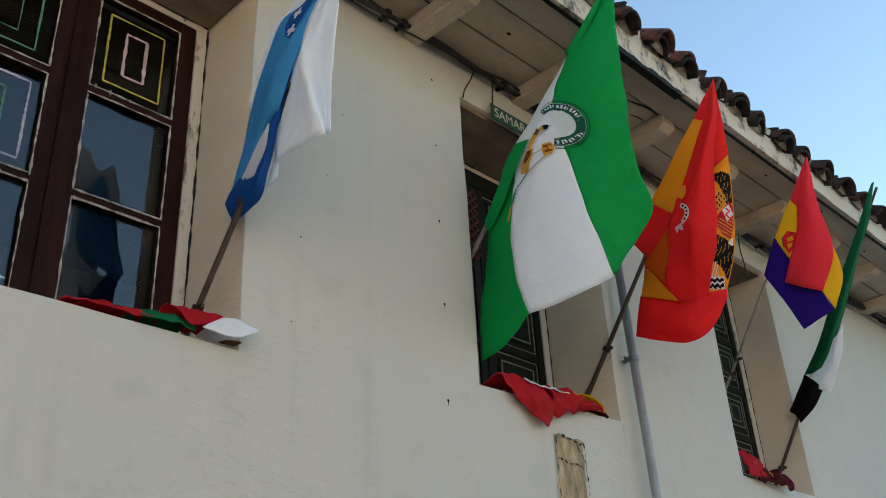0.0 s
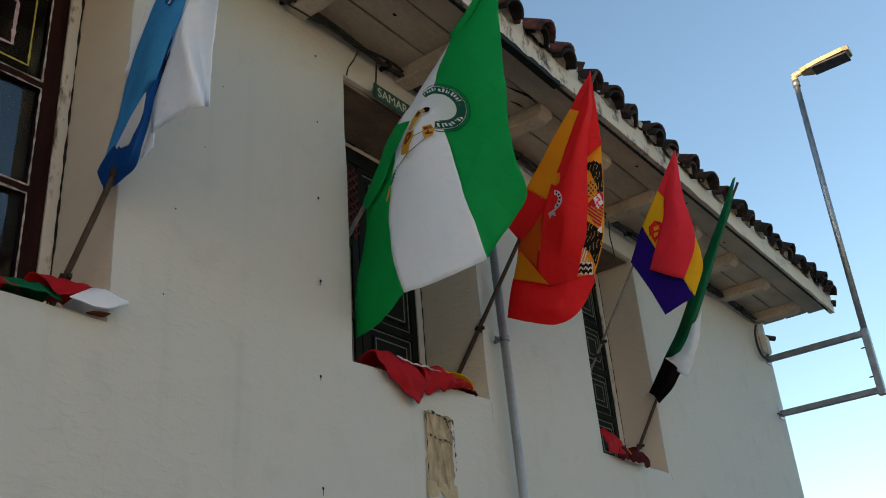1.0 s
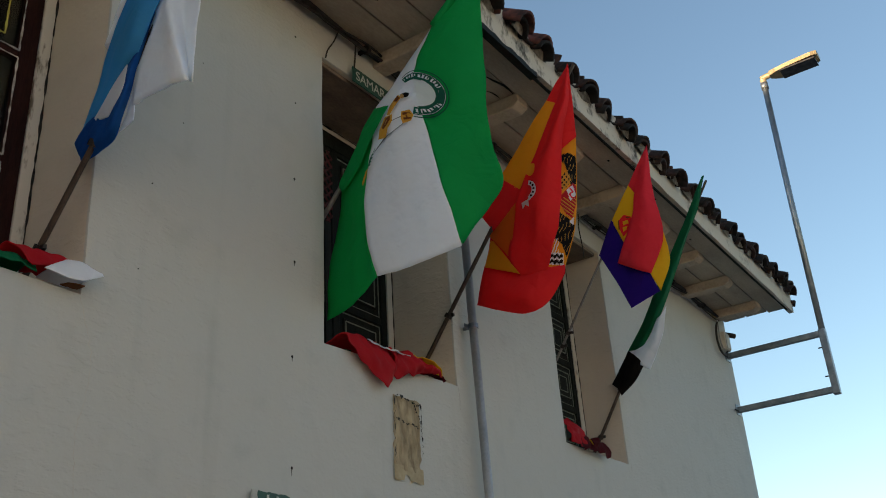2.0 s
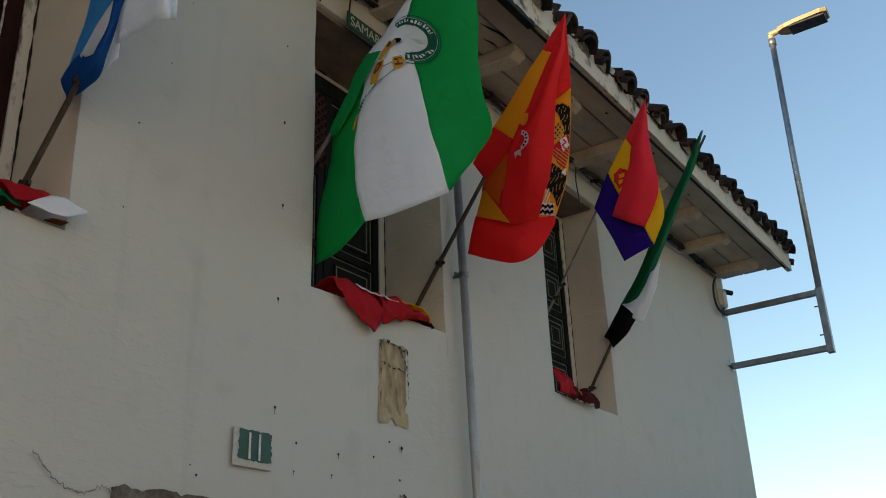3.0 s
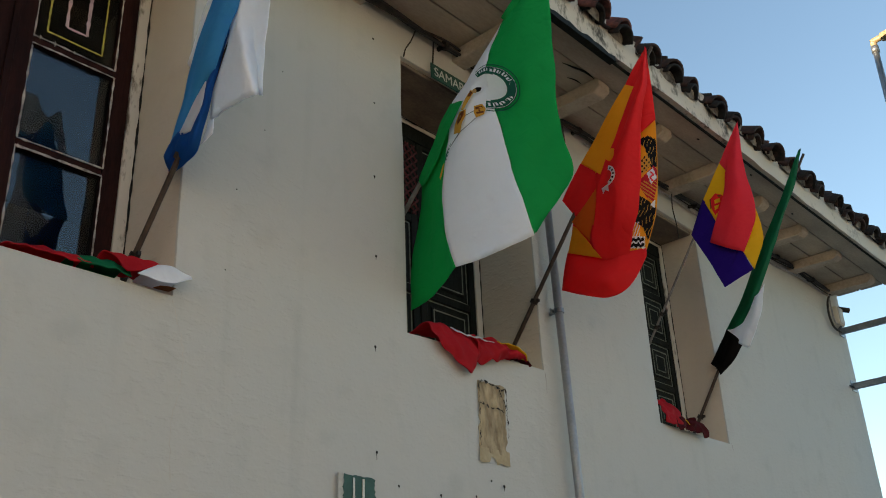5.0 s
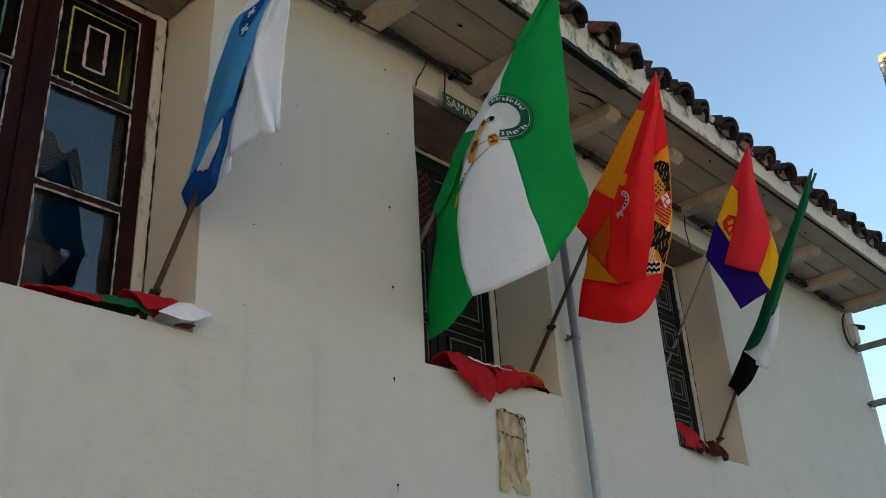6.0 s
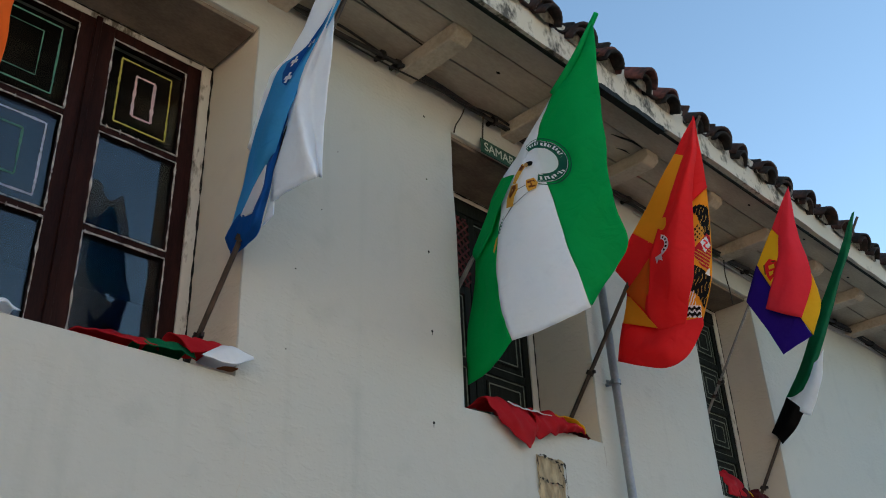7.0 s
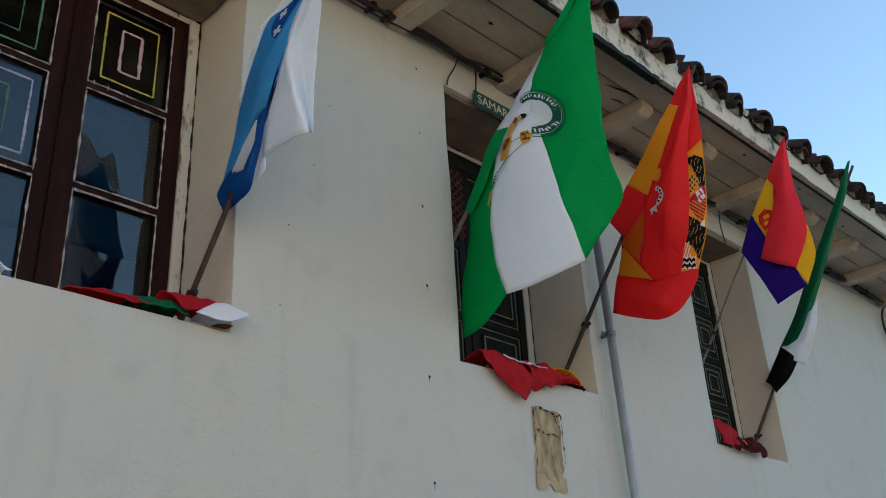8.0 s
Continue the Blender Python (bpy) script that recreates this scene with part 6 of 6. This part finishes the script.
for k in range(5):
    part("bar", boxed(-1.30 + 0.048 * k, -1.275 + 0.048 * k, -0.106, -0.101, 1.775, 1.815, bev=0), M_LIL, hb, "pale bar of worn writing")
op = thing("oval_plaque", (3.47, -0.03, 2.27), "grey oval relief plaque standing off the wall", "plaque")
bm = bmesh.new()
bmesh.ops.create_cone(bm, cap_ends=True, segments=36, radius1=0.125, radius2=0.118, depth=0.035, matrix=Matrix.Translation((3.47, -0.028, 2.255)) @ Matrix.Rotation(radians(90), 4, "X") @ Matrix.Diagonal((0.85, 1.05, 1, 1)))
part("disc", bm, M_GREY, op)
bm = bmesh.new()
for rr in (0.10, 0.065):
    tube(bm, [(3.47 + rr * 0.85 * math.cos(t), -0.048, 2.255 + rr * 1.05 * math.sin(t)) for t in (2 * math.pi * q / 40 for q in range(41))], 0.006, 5)
part("moulding", bm, M_PLATE, op)

# ---- lamp on its wall bracket ----
LX = 5.58
lamp = thing("street_lamp", (LX, -0.4, 3.75), "galvanised street lamp on a square bracket fixed to the wall corner", "street lamp")
for z in (3.775, 4.284):
    arm = part("arm", boxed(LX - 0.022, LX + 0.022, -0.845, 0.012, z - 0.026, z + 0.026, bev=0.004), M_GALV, lamp)
    bm = boxed(LX - 0.06, LX + 0.06, -0.008, 0.012, z - 0.05, z + 0.05, bev=0.003)
    part("wall_plate", bm, M_GALV, arm)
    bm = tubed([(LX - 0.02, -0.012, z - 0.012), (LX - 0.12, -0.015, z - 0.018)], 0.006, 6)
    part("bolt", bm, M_IRON, arm)
part("post_foot", boxed(LX - 0.03, LX + 0.03, -0.900, -0.840, 3.73, 4.32, bev=0.005), M_GALV, lamp)
for z in (3.90, 4.16):
    part("bolt", tubed([(LX, -0.805, z), (LX, -0.845, z)], 0.006, 6), M_IRON, lamp)
post = part("post", tubed([(LX, -0.872, 4.28), (LX, -0.883, 5.6), (LX, -0.905, 6.90)], 0.028, 14), M_GALV, lamp, smooth=True)
part("cap", tubed([(LX, -0.905, 6.86), (LX, -0.905, 6.93)], 0.036, 14), M_GALV, post, smooth=True)
part("joint", tubed(spline([(LX, -0.905, 6.90), (LX, -0.905, 6.97), (LX, -0.90, 6.99), (LX, -1.0, 7.0)], 10), 0.030, 12), M_LAMPHEAD, lamp, "metal elbow joint, golden sunlight in its colour", smooth=True)
bm = bmesh.new()
prof = ((-0.98, 6.972, 0.035), (-1.05, 6.965, 0.075), (-1.15, 6.962, 0.10), (-1.40, 6.975, 0.10), (-1.455, 6.985, 0.07))
rows = []
for y, z, w in prof:
    rows.append([bm.verts.new((LX + sx * w, y, z + dz)) for sx, dz in ((-1, 0.0), (-0.97, 0.045), (-0.6, 0.065), (0.6, 0.065), (0.97, 0.045), (1, 0.0))])
for a, b in zip(rows, rows[1:]):
    for q in range(6):
        bm.faces.new((a[q], a[(q + 1) % 6], b[(q + 1) % 6], b[q]))
bm.faces.new(rows[0])
bm.faces.new(rows[-1][::-1])
bmesh.ops.recalc_face_normals(bm, faces=bm.faces)
hd = part("head", bm, M_LAMPHEAD, lamp, "flat lamp head")
part("lens", boxed(LX - 0.088, LX + 0.088, -1.43, -1.09, 6.948, 6.966, bev=0.006), M_LENS, hd, "dark glass of the lamp head")

# ---- junction box and camera at the corner ----
jb = thing("junction_box", (5.42, -0.03, 4.25), "weathered cable box with looped cable under the eave corner", "box")
jbody = part("body", boxed(5.40, 5.52, -0.07, 0.012, 4.30, 4.47, bev=0.008), M_WHITE, jb)
part("lid", boxed(5.41, 5.51, -0.078, -0.0705, 4.31, 4.46, bev=0.004), M_PLATE, jbody)
part("cable_loop", tubed(spline([(5.36, -0.05, 4.57), (5.28, -0.045, 4.48), (5.26, -0.04, 4.36), (5.30, -0.04, 4.27), (5.38, -0.045, 4.24), (5.46, -0.05, 4.29)], 24), 0.010, 8), M_CABLE, jb)
part("cable_loop", tubed(spline([(5.33, -0.05, 4.56), (5.32, -0.05, 4.42), (5.36, -0.045, 4.31), (5.43, -0.05, 4.31)], 18), 0.007, 8), M_GREY, jb)
bm = tubed([(5.56, -0.03, 4.49), (5.64, -0.09, 4.478)], 0.024, 12)
part("bracket_cap", bm, M_IRON, jb, "dark cap sticking out past the corner")

# ---- parked van past the corner ----
M_VAN = noisy("pale_van_paint", (0.44, 0.46, 0.50), (0.52, 0.54, 0.58), 0.35, 3, 60, 0.05, spec=0.5)
M_TYRE = noisy("tyre_rubber", (0.012, 0.012, 0.012), (0.03, 0.03, 0.03), 0.85, 20, 90, 0.3)
VX, VY = 4.35, -2.46


def van_body():
    """Rounded cross sections, narrower towards the roof, lofted from nose to tail."""
    bm = bmesh.new()
    half = ((0.98, 0.35), (1.02, 0.8), (1.01, 1.35), (0.96, 1.9), (0.90, 2.35), (0.85, 2.56), (0.74, 2.68), (0.45, 2.73))
    rings = []
    for dx, low, w in ((0.0, 0.42, 0.93), (0.05, 0.46, 0.98), (0.35, 0.56, 1.0), (0.75, 1.0, 1.0), (1.2, 1.0, 1.0), (5.3, 1.0, 1.0), (5.42, 0.98, 0.97)):
        prof = [(y * w, 0.35 + (z - 0.35) * low) for y, z in half]
        rings.append([bm.verts.new((VX + dx + 0.0, VY + y, z)) for y, z in prof + [(-y, z) for y, z in reversed(prof)]])
    n = len(rings[0])
    for a, b in zip(rings, rings[1:]):
        for k in range(n):
            bm.faces.new((a[k], a[(k + 1) % n], b[(k + 1) % n], b[k]))
    bm.faces.new(rings[0][::-1])
    bm.faces.new(rings[-1])
    bmesh.ops.recalc_face_normals(bm, faces=bm.faces)
    return bm


van = thing("van", (VX + 2.7, VY, 0), "tall pale grey van parked beyond the house corner", "van")
vbody = part("body", van_body(), M_VAN, van, smooth=True)
vbody.data.set_sharp_from_angle(angle=radians(38))
bm = bmesh.new()
bm.faces.new([bm.verts.new(p) for p in ((VX + 0.335, VY - 0.80, 1.72), (VX + 0.335, VY + 0.80, 1.72), (VX + 0.72, VY + 0.72, 2.50), (VX + 0.72, VY - 0.72, 2.50))])
bmesh.ops.solidify(bm, geom=bm.faces[:], thickness=0.02)
part("windscreen", bm, M_LENS, van, "dark windscreen")
for wx in (VX + 1.0, VX + 4.3):
    for sy in (-1, 1):
        wh = part("wheel", tubed([(wx, VY + sy * 0.80, 0.34), (wx, VY + sy * 1.01, 0.34)], 0.34, 24), M_TYRE, van, "black tyre")
        part("rim", tubed([(wx, VY + sy * 1.0, 0.34), (wx, VY + sy * 1.018, 0.34)], 0.20, 18), M_GALV, wh, "grey steel rim")

# ---- far aerials ----
for ax, ay, h in ((58.0, -7.5, 8.4), (62.0, -12.5, 8.9), (60.0, -19.0, 8.5)):
    an = thing("aerial", (ax, ay, 0), "thin television aerial far down the street", "aerial", "far aerials")
    part("mast", tubed([(ax, ay, 0), (ax, ay, h)], 0.03, 6), M_FAR, an)
    bm = tubed([(ax, ay - 0.6, h - 0.2), (ax, ay + 0.6, h - 0.2)], 0.018, 5)
    part("boom", bm, M_FAR, an)
    for q in range(4):
        part("rod", tubed([(ax - 0.3, ay - 0.5 + 0.3 * q, h - 0.2), (ax + 0.3, ay - 0.5 + 0.3 * q, h - 0.2)], 0.012, 5), M_FAR, an)
